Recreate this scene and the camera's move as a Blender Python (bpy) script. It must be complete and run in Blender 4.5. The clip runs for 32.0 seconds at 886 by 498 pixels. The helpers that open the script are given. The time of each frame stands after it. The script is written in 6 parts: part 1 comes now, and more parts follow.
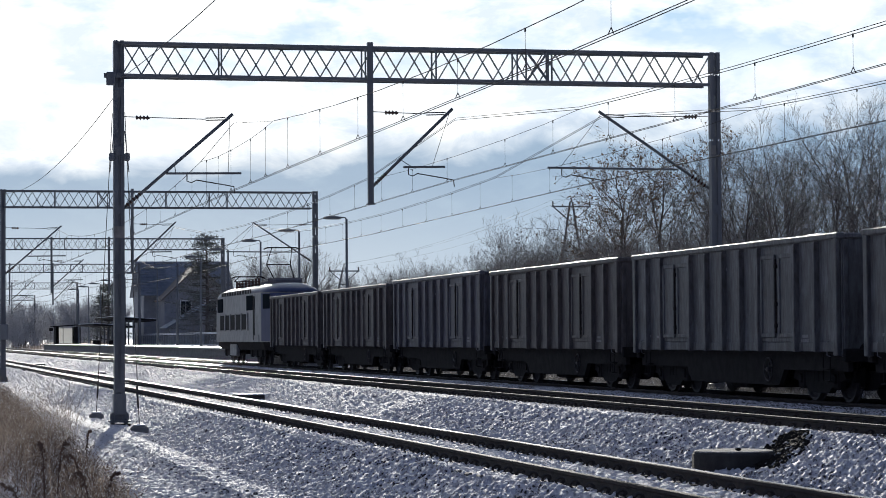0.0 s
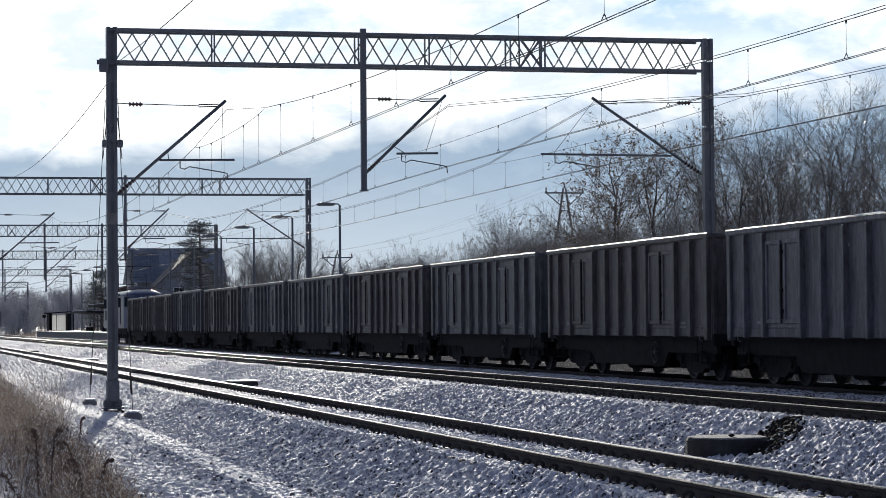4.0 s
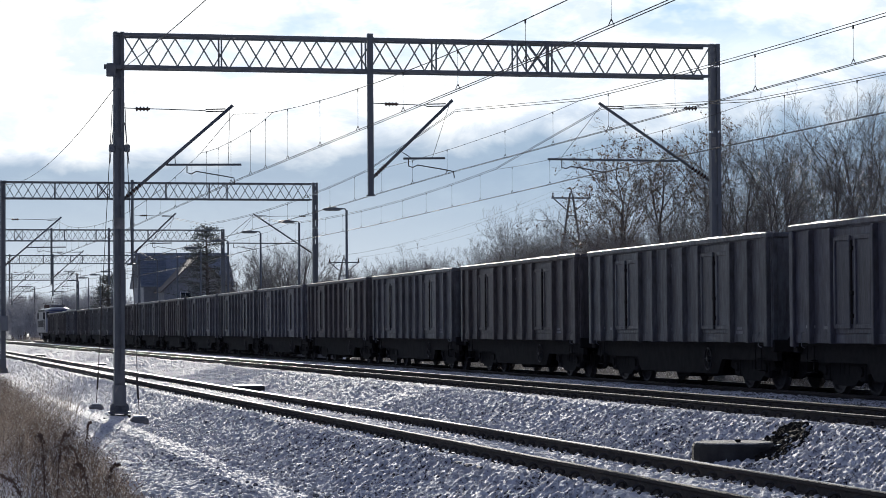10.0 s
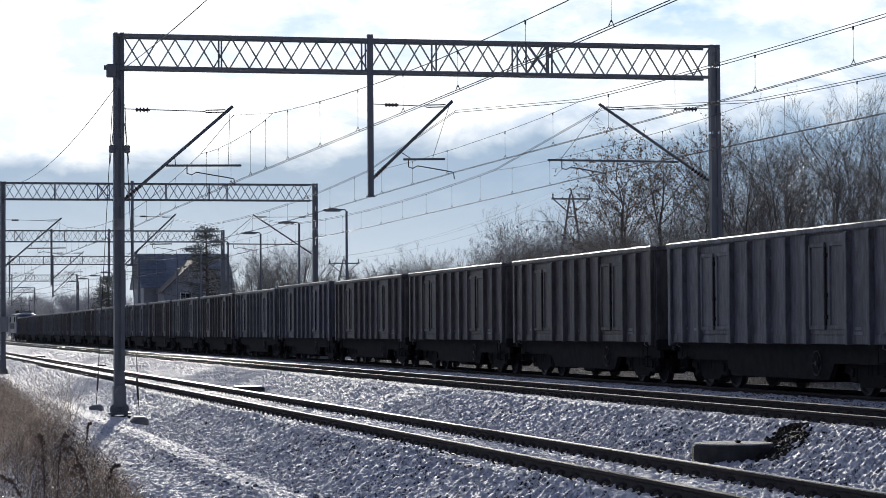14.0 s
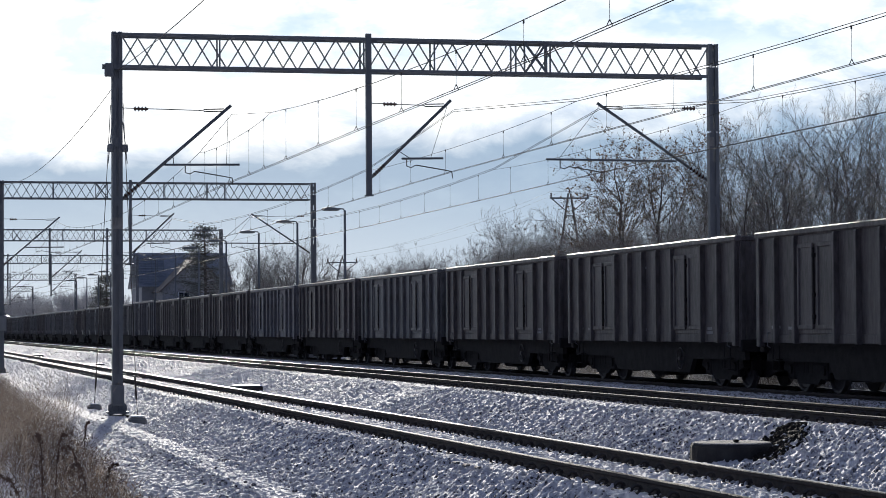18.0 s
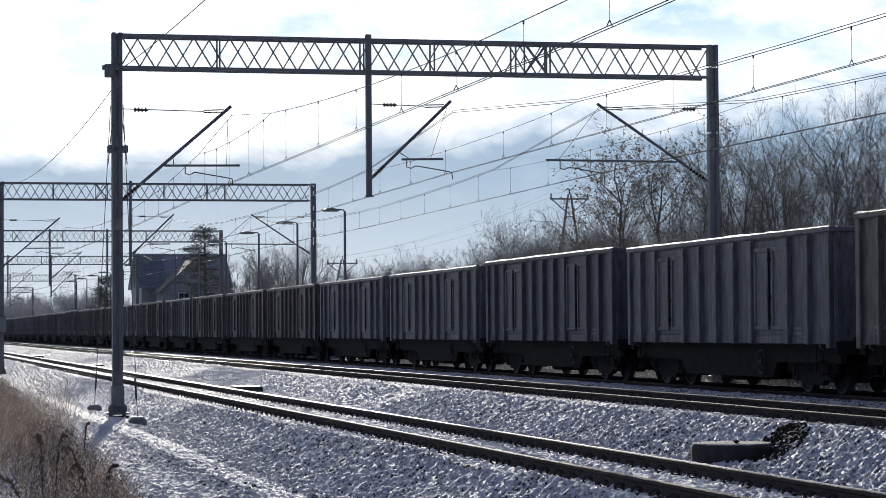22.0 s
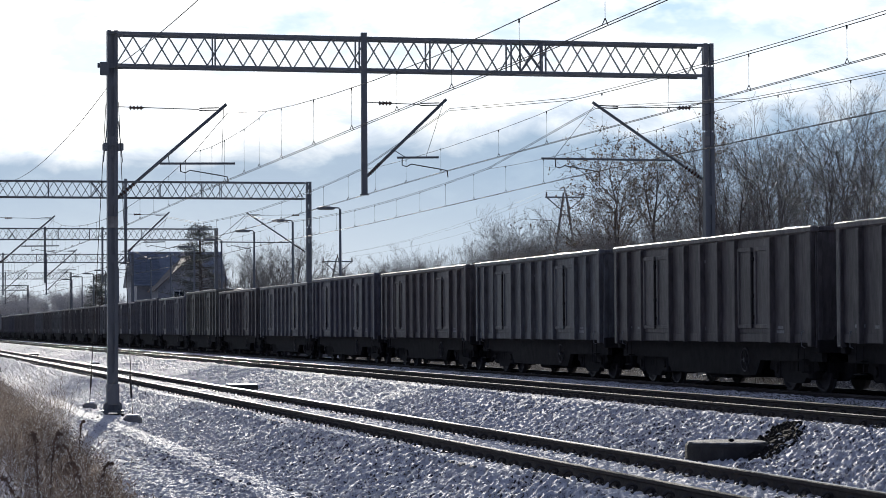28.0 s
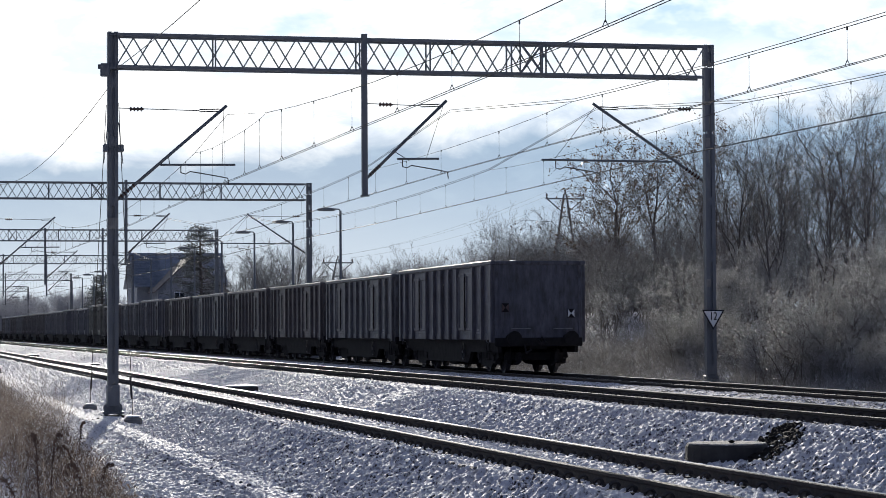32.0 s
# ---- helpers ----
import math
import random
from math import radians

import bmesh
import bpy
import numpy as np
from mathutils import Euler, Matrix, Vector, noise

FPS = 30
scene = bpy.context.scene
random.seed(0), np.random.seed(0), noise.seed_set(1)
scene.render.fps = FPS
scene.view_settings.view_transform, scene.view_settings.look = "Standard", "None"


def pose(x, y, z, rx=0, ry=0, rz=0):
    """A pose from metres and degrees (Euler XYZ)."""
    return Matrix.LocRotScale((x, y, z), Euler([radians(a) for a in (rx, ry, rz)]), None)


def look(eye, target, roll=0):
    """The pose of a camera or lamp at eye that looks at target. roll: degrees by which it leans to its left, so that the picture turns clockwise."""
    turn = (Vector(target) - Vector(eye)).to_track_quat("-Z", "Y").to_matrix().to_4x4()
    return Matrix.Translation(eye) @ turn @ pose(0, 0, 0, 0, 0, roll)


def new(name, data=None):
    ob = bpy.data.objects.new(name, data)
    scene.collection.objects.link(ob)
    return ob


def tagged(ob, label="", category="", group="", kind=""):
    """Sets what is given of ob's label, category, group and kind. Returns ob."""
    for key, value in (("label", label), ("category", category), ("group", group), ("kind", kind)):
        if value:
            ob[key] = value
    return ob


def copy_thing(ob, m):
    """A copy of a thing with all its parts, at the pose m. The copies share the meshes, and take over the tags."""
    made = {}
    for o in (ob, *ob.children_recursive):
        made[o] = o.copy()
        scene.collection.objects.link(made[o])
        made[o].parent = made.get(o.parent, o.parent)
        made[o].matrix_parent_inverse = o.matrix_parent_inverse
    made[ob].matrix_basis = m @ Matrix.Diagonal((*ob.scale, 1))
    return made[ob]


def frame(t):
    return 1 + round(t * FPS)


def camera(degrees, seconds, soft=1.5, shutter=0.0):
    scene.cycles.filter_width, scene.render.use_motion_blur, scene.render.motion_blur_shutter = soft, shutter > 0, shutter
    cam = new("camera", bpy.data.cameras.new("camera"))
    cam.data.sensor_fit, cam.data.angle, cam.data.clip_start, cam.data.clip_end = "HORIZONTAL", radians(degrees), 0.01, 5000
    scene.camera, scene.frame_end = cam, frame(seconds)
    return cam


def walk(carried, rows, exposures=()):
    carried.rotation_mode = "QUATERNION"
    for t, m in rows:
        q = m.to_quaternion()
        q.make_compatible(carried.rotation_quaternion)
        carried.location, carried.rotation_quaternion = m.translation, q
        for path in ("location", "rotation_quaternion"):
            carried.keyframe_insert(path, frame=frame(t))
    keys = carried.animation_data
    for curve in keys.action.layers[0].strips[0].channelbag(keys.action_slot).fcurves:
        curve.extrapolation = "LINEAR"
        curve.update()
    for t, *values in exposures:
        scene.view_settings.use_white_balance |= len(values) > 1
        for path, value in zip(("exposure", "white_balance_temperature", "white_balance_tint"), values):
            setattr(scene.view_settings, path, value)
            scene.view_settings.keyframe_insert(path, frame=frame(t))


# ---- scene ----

# camera: fixed standpoint, small drift of the aim (seconds, yaw, pitch, lean in degrees)
EYE = Vector((0.0, 0.0, 1.34))
AIM = [
(0.0, 12.8169, 2.0484, -0.415), (0.5, 12.9046, 1.9591, -0.487), (1.0, 12.9559, 1.8809, -0.454), (1.5, 12.9947, 1.8170, -0.445),
(2.0, 13.0151, 1.7716, -0.449), (2.5, 13.0149, 1.7511, -0.456), (3.0, 12.9970, 1.7435, -0.420), (3.5, 12.9891, 1.7306, -0.469),
(5.5, 12.8999, 1.7471, -0.407), (6.0, 12.8906, 1.7560, -0.452), (6.5, 12.8765, 1.7680, -0.387), (7.0, 12.8566, 1.7883, -0.387),
(7.5, 12.8479, 1.7931, -0.461), (8.0, 12.8360, 1.8145, -0.400), (8.5, 12.8324, 1.8279, -0.417), (9.0, 12.8157, 1.8419, -0.392),
(9.5, 12.8158, 1.8286, -0.386), (10.0, 12.8158, 1.8489, -0.386), (10.5, 12.8158, 1.8489, -0.386), (11.0, 12.8155, 1.8535, -0.399),
(11.5, 12.8158, 1.8689, -0.386), (12.0, 12.8157, 1.8604, -0.390), (12.5, 12.8158, 1.8689, -0.386), (13.0, 12.8158, 1.8689, -0.386),
(13.5, 12.8177, 1.8624, -0.376), (14.0, 12.8158, 1.8689, -0.386), (14.5, 12.8158, 1.8689, -0.386), (16.5, 12.8373, 1.8614, -0.348),
(17.0, 12.8363, 1.8688, -0.389), (17.5, 12.8404, 1.8511, -0.361), (18.0, 12.8571, 1.8510, -0.366), (18.5, 12.8566, 1.8689, -0.386),
(19.0, 12.8571, 1.8711, -0.366), (19.5, 12.8566, 1.8689, -0.386), (20.0, 12.8578, 1.8769, -0.336), (20.5, 12.8566, 1.8689, -0.386),
(21.0, 12.8566, 1.8689, -0.386), (21.5, 12.8566, 1.8689, -0.386), (22.0, 12.8566, 1.8689, -0.386), (22.5, 12.8591, 1.8715, -0.350),
(23.0, 12.8586, 1.8692, -0.371), (23.5, 12.8622, 1.8496, -0.357), (24.0, 12.8612, 1.8685, -0.400), (24.5, 12.8996, 1.8108, -0.351),
(25.0, 12.9185, 1.8351, -0.333), (25.5, 12.9198, 1.8311, -0.351), (27.5, 12.9646, 1.8102, -0.305), (28.0, 12.9657, 1.8282, -0.330),
(28.5, 12.9591, 1.8403, -0.320), (29.0, 12.9613, 1.8407, -0.303), (29.5, 12.9626, 1.8337, -0.316), (30.0, 12.9654, 1.8398, -0.272),
(30.5, 12.9595, 1.8492, -0.373), (31.0, 12.9606, 1.8535, -0.331), (31.5, 12.9591, 1.8588, -0.320), (32.0, 12.9591, 1.8588, -0.320),
]
cam = camera(20.463, 32.0, soft=0.8)


def aim(yaw, pitch, lean):
    y, p = radians(yaw), radians(pitch)
    d = Vector((math.sin(y) * math.cos(p), math.cos(y) * math.cos(p), math.sin(p)))
    return look(EYE, EYE + d * 10, lean)


walk(cam, [(t, aim(y, p, r)) for t, y, p, r in AIM], exposures=[(0.0, 0.12, 6050, 9), (3.0, 0.14, 6080, 9), (9.0, 0.16, 6100, 10), (32.0, 0.26, 6150, 10)])

# ---------------------------------------------------------------- light
SUN_AZ, SUN_EL = 7.0, 12.5          # degrees right of the track's line, above the horizon
world = bpy.data.worlds.new("world")
scene.world = world
world.use_nodes = True
wn, wl = world.node_tree.nodes, world.node_tree.links
wn.clear()


def wnode(kind, **values):
    n = wn.new(kind)
    for k, v in values.items():
        n.inputs[k].default_value = v
    return n


def wmath(op, a, b=0.0, clamp=False):
    n = wn.new("ShaderNodeMath")
    n.operation, n.use_clamp = op, clamp
    for i, v in enumerate((a, b)):
        if isinstance(v, (int, float)):
            n.inputs[i].default_value = v
        else:
            wl.new(v, n.inputs[i])
    return n.outputs[0]


def wmix(fac, a, b):
    n = wn.new("ShaderNodeMix")
    n.data_type = "RGBA"
    for i, v in ((0, fac), (6, a), (7, b)):
        if isinstance(v, (int, float)):
            n.inputs[i].default_value = v
        elif isinstance(v, tuple):
            n.inputs[i].default_value = (*v, 1)
        else:
            wl.new(v, n.inputs[i])
    return n.outputs[2]


sky = wn.new("ShaderNodeTexSky")
sky.sky_type, sky.sun_disc = "NISHITA", False
sky.sun_elevation, sky.sun_rotation = radians(SUN_EL), radians(SUN_AZ)
sky.air_density, sky.dust_density, sky.ozone_density = 1.0, 1.0, 1.5
tc = wn.new("ShaderNodeTexCoord")
sep = wn.new("ShaderNodeSeparateXYZ")
wl.new(tc.outputs["Generated"], sep.inputs[0])
stretch = wn.new("ShaderNodeMapping")
stretch.inputs["Scale"].default_value = (1, 1, 2.2)
wl.new(tc.outputs["Generated"], stretch.inputs["Vector"])


def wnoise(scale, detail, rough, dist=0.0):
    n = wnode("ShaderNodeTexNoise", Scale=scale, Detail=detail, Roughness=rough, Distortion=dist)
    wl.new(stretch.outputs[0], n.inputs["Vector"])
    return n.outputs["Fac"]


el = sep.outputs["Z"]
big, mid, fine = wnoise(9, 4, 0.55), wnoise(30, 6, 0.6, 0.4), wnoise(60, 5, 0.6)
# a grey bank of cloud low down, its wavy upper edge lit from behind; broken white cloud and blue above it
edge = wmath("ADD", el, wmath("ADD", wmath("MULTIPLY", wmath("SUBTRACT", big, 0.5), 0.06), wmath("MULTIPLY", wmath("SUBTRACT", mid, 0.5), 0.02)))
edge = wmath("SUBTRACT", edge, wmath("MULTIPLY", wmath("MAXIMUM", wmath("SUBTRACT", sep.outputs["X"], 0.24), 0.0), 0.10))
above = wmath("MULTIPLY", wmath("SUBTRACT", edge, 0.068), 60.0, True)
low = wmix(wmath("MULTIPLY", el, 16.0, True), (0.50, 0.63, 0.74), (0.25, 0.385, 0.54))
low = wmix(wmath("MULTIPLY", wmath("SUBTRACT", fine, 0.48), 2.0, True), low, (0.36, 0.50, 0.63))
gap = wmath("MULTIPLY", wmath("SUBTRACT", wnoise(13, 5, 0.6), 0.50), 9.0, True)
gap = wmath("MULTIPLY", gap, wmath("MULTIPLY", wmath("SUBTRACT", el, 0.095), 30.0, True))
high = wmix(wmath("MULTIPLY", wmath("SUBTRACT", mid, 0.36), 4.0, True), (0.74, 0.82, 0.92), (1.15, 1.14, 1.10))
high = wmix(gap, high, (0.50, 0.68, 0.84))
clouds = wmix(above, low, high)
# cloud is bright towards the sun and far dimmer away from it
sa, se = radians(SUN_AZ), radians(SUN_EL)
toward = wn.new("ShaderNodeVectorMath")
toward.operation = "DOT_PRODUCT"
toward.inputs[1].default_value = (math.sin(sa) * math.cos(se), math.cos(sa) * math.cos(se), math.sin(se))
wl.new(tc.outputs["Generated"], toward.inputs[0])
fall = wn.new("ShaderNodeMapRange")
for k, v in (("From Min", 0.72), ("From Max", 0.94), ("To Min", 0.18), ("To Max", 1.0)):
    fall.inputs[k].default_value = v
wl.new(toward.outputs["Value"], fall.inputs["Value"])
clear = wn.new("ShaderNodeMapRange")
for k, v in (("From Min", 0.2), ("From Max", 0.85), ("To Min", 0.0), ("To Max", 1.0)):
    clear.inputs[k].default_value = v
wl.new(toward.outputs["Value"], clear.inputs["Value"])
clouds = wmix(clear.outputs[0], (0.64, 0.80, 1.36), clouds)
bg1, bg2, blend = wnode("ShaderNodeBackground", Strength=0.05), wn.new("ShaderNodeBackground"), wn.new("ShaderNodeMixShader")
wl.new(sky.outputs[0], bg1.inputs[0])
wl.new(clouds, bg2.inputs[0])
wl.new(fall.outputs[0], bg2.inputs[1])
blend.inputs[0].default_value = 0.94
wl.new(bg1.outputs[0], blend.inputs[1])
wl.new(bg2.outputs[0], blend.inputs[2])
out = wn.new("ShaderNodeOutputWorld")
wl.new(blend.outputs[0], out.inputs[0])

sun = new("sun", bpy.data.lights.new("sun", "SUN"))
sun.data.energy, sun.data.angle, sun.data.color = 5.0, radians(0.6), (1.0, 0.91, 0.77)
sun.matrix_world = look((0, 0, 60), Vector((0, 0, 60)) - Vector((math.sin(sa) * math.cos(se), math.cos(sa) * math.cos(se), math.sin(se))))


# ---------------------------------------------------------------- materials
def material(name, a, b, scale=6.0, rough=0.7, metal=0.0, bump=0.2, stretch=(1, 1, 1), spots=None, amount=0.5, sharp=6.0, fine=40.0, spec=0.4, relief=0.02, through_light=0.0, islands=0.0):
    """Two tones by a broad noise, a third one (spots) by a finer noise, and a fine relief."""
    m = bpy.data.materials.new(name)
    m.use_nodes = True
    n, l = m.node_tree.nodes, m.node_tree.links
    bsdf = n["Principled BSDF"]
    co, mp = n.new("ShaderNodeTexCoord"), n.new("ShaderNodeMapping")
    mp.inputs["Scale"].default_value = stretch
    l.new(co.outputs["Object"], mp.inputs["Vector"])

    def noise_of(s, d, r):
        t = n.new("ShaderNodeTexNoise")
        t.inputs["Scale"].default_value, t.inputs["Detail"].default_value, t.inputs["Roughness"].default_value = s, d, r
        l.new(mp.outputs[0], t.inputs["Vector"])
        return t.outputs["Fac"]

    def ramp(fac, lo, hi):
        r = n.new("ShaderNodeMapRange")
        r.inputs["From Min"].default_value, r.inputs["From Max"].default_value = lo, hi
        l.new(fac, r.inputs["Value"])
        return r.outputs[0]

    def mix(fac, c, d):
        x = n.new("ShaderNodeMix")
        x.data_type = "RGBA"
        l.new(fac, x.inputs[0])
        for i, v in ((6, c), (7, d)):
            if isinstance(v, tuple):
                x.inputs[i].default_value = (*v, 1)
            else:
                l.new(v, x.inputs[i])
        return x.outputs[2]

    broad, small = noise_of(scale, 5, 0.6), noise_of(fine, 4, 0.65)
    col = mix(ramp(broad, 0.35, 0.65), a, b)
    if spots:
        w = 0.5 / sharp
        col = mix(ramp(noise_of(scale * 3.1, 6, 0.7), 1 - amount - w, 1 - amount + w), col, spots)
    info = n.new("ShaderNodeObjectInfo")
    hsv = n.new("ShaderNodeHueSaturation")
    rr = n.new("ShaderNodeMapRange")
    rr.inputs["To Min"].default_value, rr.inputs["To Max"].default_value = 0.88, 1.14
    if islands:
        geo = n.new("ShaderNodeNewGeometry")
        rr.inputs["To Min"].default_value, rr.inputs["To Max"].default_value = 1 - islands, 1 + islands * 0.6
        l.new(geo.outputs["Random Per Island"], rr.inputs["Value"])
    else:
        l.new(info.outputs["Random"], rr.inputs["Value"])
    l.new(rr.outputs[0], hsv.inputs["Value"])
    l.new(col, hsv.inputs["Color"])
    l.new(hsv.outputs[0], bsdf.inputs["Base Color"])
    rg = n.new("ShaderNodeMapRange")
    rg.inputs["To Min"].default_value, rg.inputs["To Max"].default_value = max(0.03, rough - 0.12), min(1, rough + 0.12)
    l.new(small, rg.inputs["Value"])
    l.new(rg.outputs[0], bsdf.inputs["Roughness"])
    bsdf.inputs["Metallic"].default_value = metal
    bsdf.inputs["Specular IOR Level"].default_value = spec
    if bump:
        bp = n.new("ShaderNodeBump")
        bp.inputs["Strength"].default_value, bp.inputs["Distance"].default_value = bump, relief
        l.new(small, bp.inputs["Height"])
        l.new(bp.outputs[0], bsdf.inputs["Normal"])
    if through_light:
        tr, ms = n.new("ShaderNodeBsdfTranslucent"), n.new("ShaderNodeMixShader")
        l.new(hsv.outputs[0], tr.inputs["Color"])
        ms.inputs[0].default_value = through_light
        l.new(bsdf.outputs[0], ms.inputs[1])
        l.new(tr.outputs[0], ms.inputs[2])
        l.new(ms.outputs[0], n["Material Output"].inputs["Surface"])
    return m


def snow_ground(name, snow_a, snow_b, soil_a, soil_b, cover, relief, steep=0.55):
    """Thin snow caught on a rough surface, drawn out along the wind; bare soil and stones show between."""
    m = bpy.data.materials.new(name)
    m.use_nodes = True
    n, l = m.node_tree.nodes, m.node_tree.links
    bsdf = n["Principled BSDF"]
    co = n.new("ShaderNodeTexCoord")

    def mapped(scale, turn):
        mp = n.new("ShaderNodeMapping")
        mp.vector_type = "TEXTURE"
        mp.inputs["Rotation"].default_value = (0, 0, radians(turn))
        mp.inputs["Scale"].default_value = scale
        l.new(co.outputs["Object"], mp.inputs["Vector"])
        return mp.outputs[0]

    def noise_of(vec, s, d, r):
        t = n.new("ShaderNodeTexNoise")
        t.inputs["Scale"].default_value, t.inputs["Detail"].default_value, t.inputs["Roughness"].default_value = s, d, r
        l.new(vec, t.inputs["Vector"])
        return t.outputs["Fac"]

    def ramp(fac, lo, hi, a=0.0, b=1.0):
        r = n.new("ShaderNodeMapRange")
        for k, v in (("From Min", lo), ("From Max", hi), ("To Min", a), ("To Max", b)):
            r.inputs[k].default_value = v
        l.new(fac, r.inputs["Value"])
        return r.outputs[0]

    def mix(fac, c, d):
        x = n.new("ShaderNodeMix")
        x.data_type = "RGBA"
        l.new(fac, x.inputs[0])
        for i, v in ((6, c), (7, d)):
            if isinstance(v, tuple):
                x.inputs[i].default_value = (*v, 1)
            else:
                l.new(v, x.inputs[i])
        return x.outputs[2]

    drift, plain = mapped((1, 2.6, 1), -32), mapped((1, 1, 1), 0)
    clods, grit, patch = noise_of(drift, 27, 3, 0.6), noise_of(drift, 80, 3, 0.6), noise_of(plain, 0.9, 4, 0.6)
    both = n.new("ShaderNodeMath")
    both.operation = "MULTIPLY_ADD"
    l.new(patch, both.inputs[0])
    both.inputs[1].default_value = 0.5
    l.new(clods, both.inputs[2])
    soil = mix(noise_of(plain, 6, 3, 0.6), soil_a, soil_b)
    snow = mix(grit, snow_a, snow_b)
    geo, lie = n.new("ShaderNodeNewGeometry"), n.new("ShaderNodeVectorMath")
    lie.operation = "DOT_PRODUCT"
    lie.inputs[1].default_value = (0.10, 0.30, 0.95)
    l.new(geo.outputs["Normal"], lie.inputs[0])
    settle = n.new("ShaderNodeMath")
    settle.operation = "MULTIPLY_ADD"
    l.new(ramp(lie.outputs["Value"], 0.45, 0.95, -steep, 0.10), settle.inputs[0])
    settle.inputs[1].default_value = 1.0
    l.new(both.outputs[0], settle.inputs[2])
    col = mix(ramp(settle.outputs[0], 0.75 - cover - 0.06, 0.75 - cover + 0.06), soil, snow)
    l.new(col, bsdf.inputs["Base Color"])
    l.new(ramp(grit, 0.3, 0.7, 0.58, 0.85), bsdf.inputs["Roughness"])
    bsdf.inputs["Specular IOR Level"].default_value = 0.10
    hgt = n.new("ShaderNodeMath")
    hgt.operation = "MULTIPLY_ADD"
    l.new(grit, hgt.inputs[0])
    hgt.inputs[1].default_value = 0.5
    l.new(clods, hgt.inputs[2])
    bp = n.new("ShaderNodeBump")
    bp.inputs["Strength"].default_value, bp.inputs["Distance"].default_value = 0.9, relief
    l.new(hgt.outputs[0], bp.inputs["Height"])
    l.new(bp.outputs[0], bsdf.inputs["Normal"])
    return m


M_SNOWGROUND = snow_ground("snowy_ground", (0.64, 0.63, 0.67), (0.83, 0.81, 0.82), (0.06, 0.052, 0.048), (0.11, 0.095, 0.085), 0.14, 0.045, 0.09)
M_SNOW = material("snow", (0.78, 0.80, 0.84), (0.85, 0.87, 0.9), 5, 0.55, 0, 0.4)
M_RAIL = material("rusty_rail_steel", (0.045, 0.038, 0.036), (0.07, 0.056, 0.05), 9, 0.75, 0.0, 0.3, spec=0.15)
M_RAILTOP = material("polished_rail_head", (0.22, 0.21, 0.20), (0.16, 0.155, 0.15), 3, 0.42, 0.8, 0.03, (1, 0.1, 1), spec=0.22)
M_RAILSHINE = material("bright_running_rail_head", (0.42, 0.41, 0.40), (0.32, 0.31, 0.30), 3, 0.3, 0.8, 0.03, (1, 0.1, 1))
# darker, rougher head that imitates a rail without sun glint
M_RAILDULL = material("dull_brown_rail_head", (0.05, 0.045, 0.042), (0.07, 0.064, 0.06), 3, 0.6, 0.0, 0.03, (1, 0.1, 1), spec=0.12)
M_SLEEPER = material("weathered_sleeper", (0.09, 0.08, 0.075), (0.14, 0.125, 0.11), 6, 0.85, 0, 0.5, (1, 1, 1), (0.72, 0.71, 0.74), 0.38, 4.0)
M_FASTEN = material("oily_steel_fastening", (0.035, 0.032, 0.032), (0.06, 0.053, 0.05), 20, 0.6, 0.1, 0.2, spec=0.2)
M_MAST = material("grey_green_mast_paint", (0.12, 0.13, 0.14), (0.16, 0.17, 0.18), 3, 0.55, 0.1, 0.2, (1, 1, 0.3), (0.13, 0.105, 0.09), 0.2, 5)
M_WIRE = material("weathered_copper_wire", (0.06, 0.055, 0.05), (0.09, 0.08, 0.07), 5, 0.65, 0.2, 0.0, spec=0.2)
M_INSUL = material("brown_porcelain", (0.07, 0.04, 0.03), (0.10, 0.06, 0.045), 8, 0.2, 0, 0.0)
M_CONC = material("grey_concrete", (0.17, 0.165, 0.155), (0.25, 0.245, 0.23), 3, 0.85, 0, 0.5, (1, 1, 1), (0.10, 0.095, 0.085), 0.3, 4)
# bare earth, darkened to hold the shade of the trench's cut side
M_EARTH = material("shade_darkened_earth", (0.012, 0.0105, 0.0095), (0.024, 0.021, 0.019), 4, 0.95, 0, 0.8, spec=0.1)
M_OLDCONC = material("dark_old_concrete", (0.036, 0.034, 0.032), (0.066, 0.062, 0.059), 3, 0.9, 0, 0.5)
M_BARK = material("bare_grey_bark", (0.078, 0.068, 0.060), (0.137, 0.120, 0.104), 6, 0.85, 0, 0.3, (1, 1, 0.2))
# the pale spots are rime, and glints put into the twig colour
M_TWIG = material("reddish_brown_twigs", (0.101, 0.084, 0.070), (0.176, 0.149, 0.128), 1.5, 0.4, 0, 0.0, (1, 1, 1), (0.60, 0.57, 0.53), 0.33, 3, islands=0.6, spec=0.7)
M_RIME = material("rime_on_twigs", (0.143, 0.127, 0.111), (0.247, 0.224, 0.198), 1.5, 0.4, 0, 0.0, (1, 1, 1), (0.75, 0.75, 0.75), 0.32, 3, islands=0.6, spec=1.0)
# farthest trees painted pale: distance haze put into the base colour
M_HAZEPALE = material("haze_pale_far_trees", (0.50, 0.50, 0.51), (0.66, 0.66, 0.67), 1.5, 0.6, 0, 0.0, islands=0.3, through_light=0.3)
M_FROST = material("frosted_twigs_and_grass", (0.15, 0.14, 0.13), (0.25, 0.24, 0.228), 1.2, 0.6, 0, 0.0, (1, 1, 1), (0.70, 0.70, 0.70), 0.32, 3, through_light=0.3, islands=0.7, spec=0.9)
# frosted twigs, lightened further so that the colour carries haze
M_FARTWIG = material("hazy_frosted_far_twigs", (0.20, 0.182, 0.165), (0.32, 0.30, 0.28), 1.5, 0.6, 0, 0.0, (1, 1, 1), (0.66, 0.66, 0.66), 0.35, 3, through_light=0.3, islands=0.5)
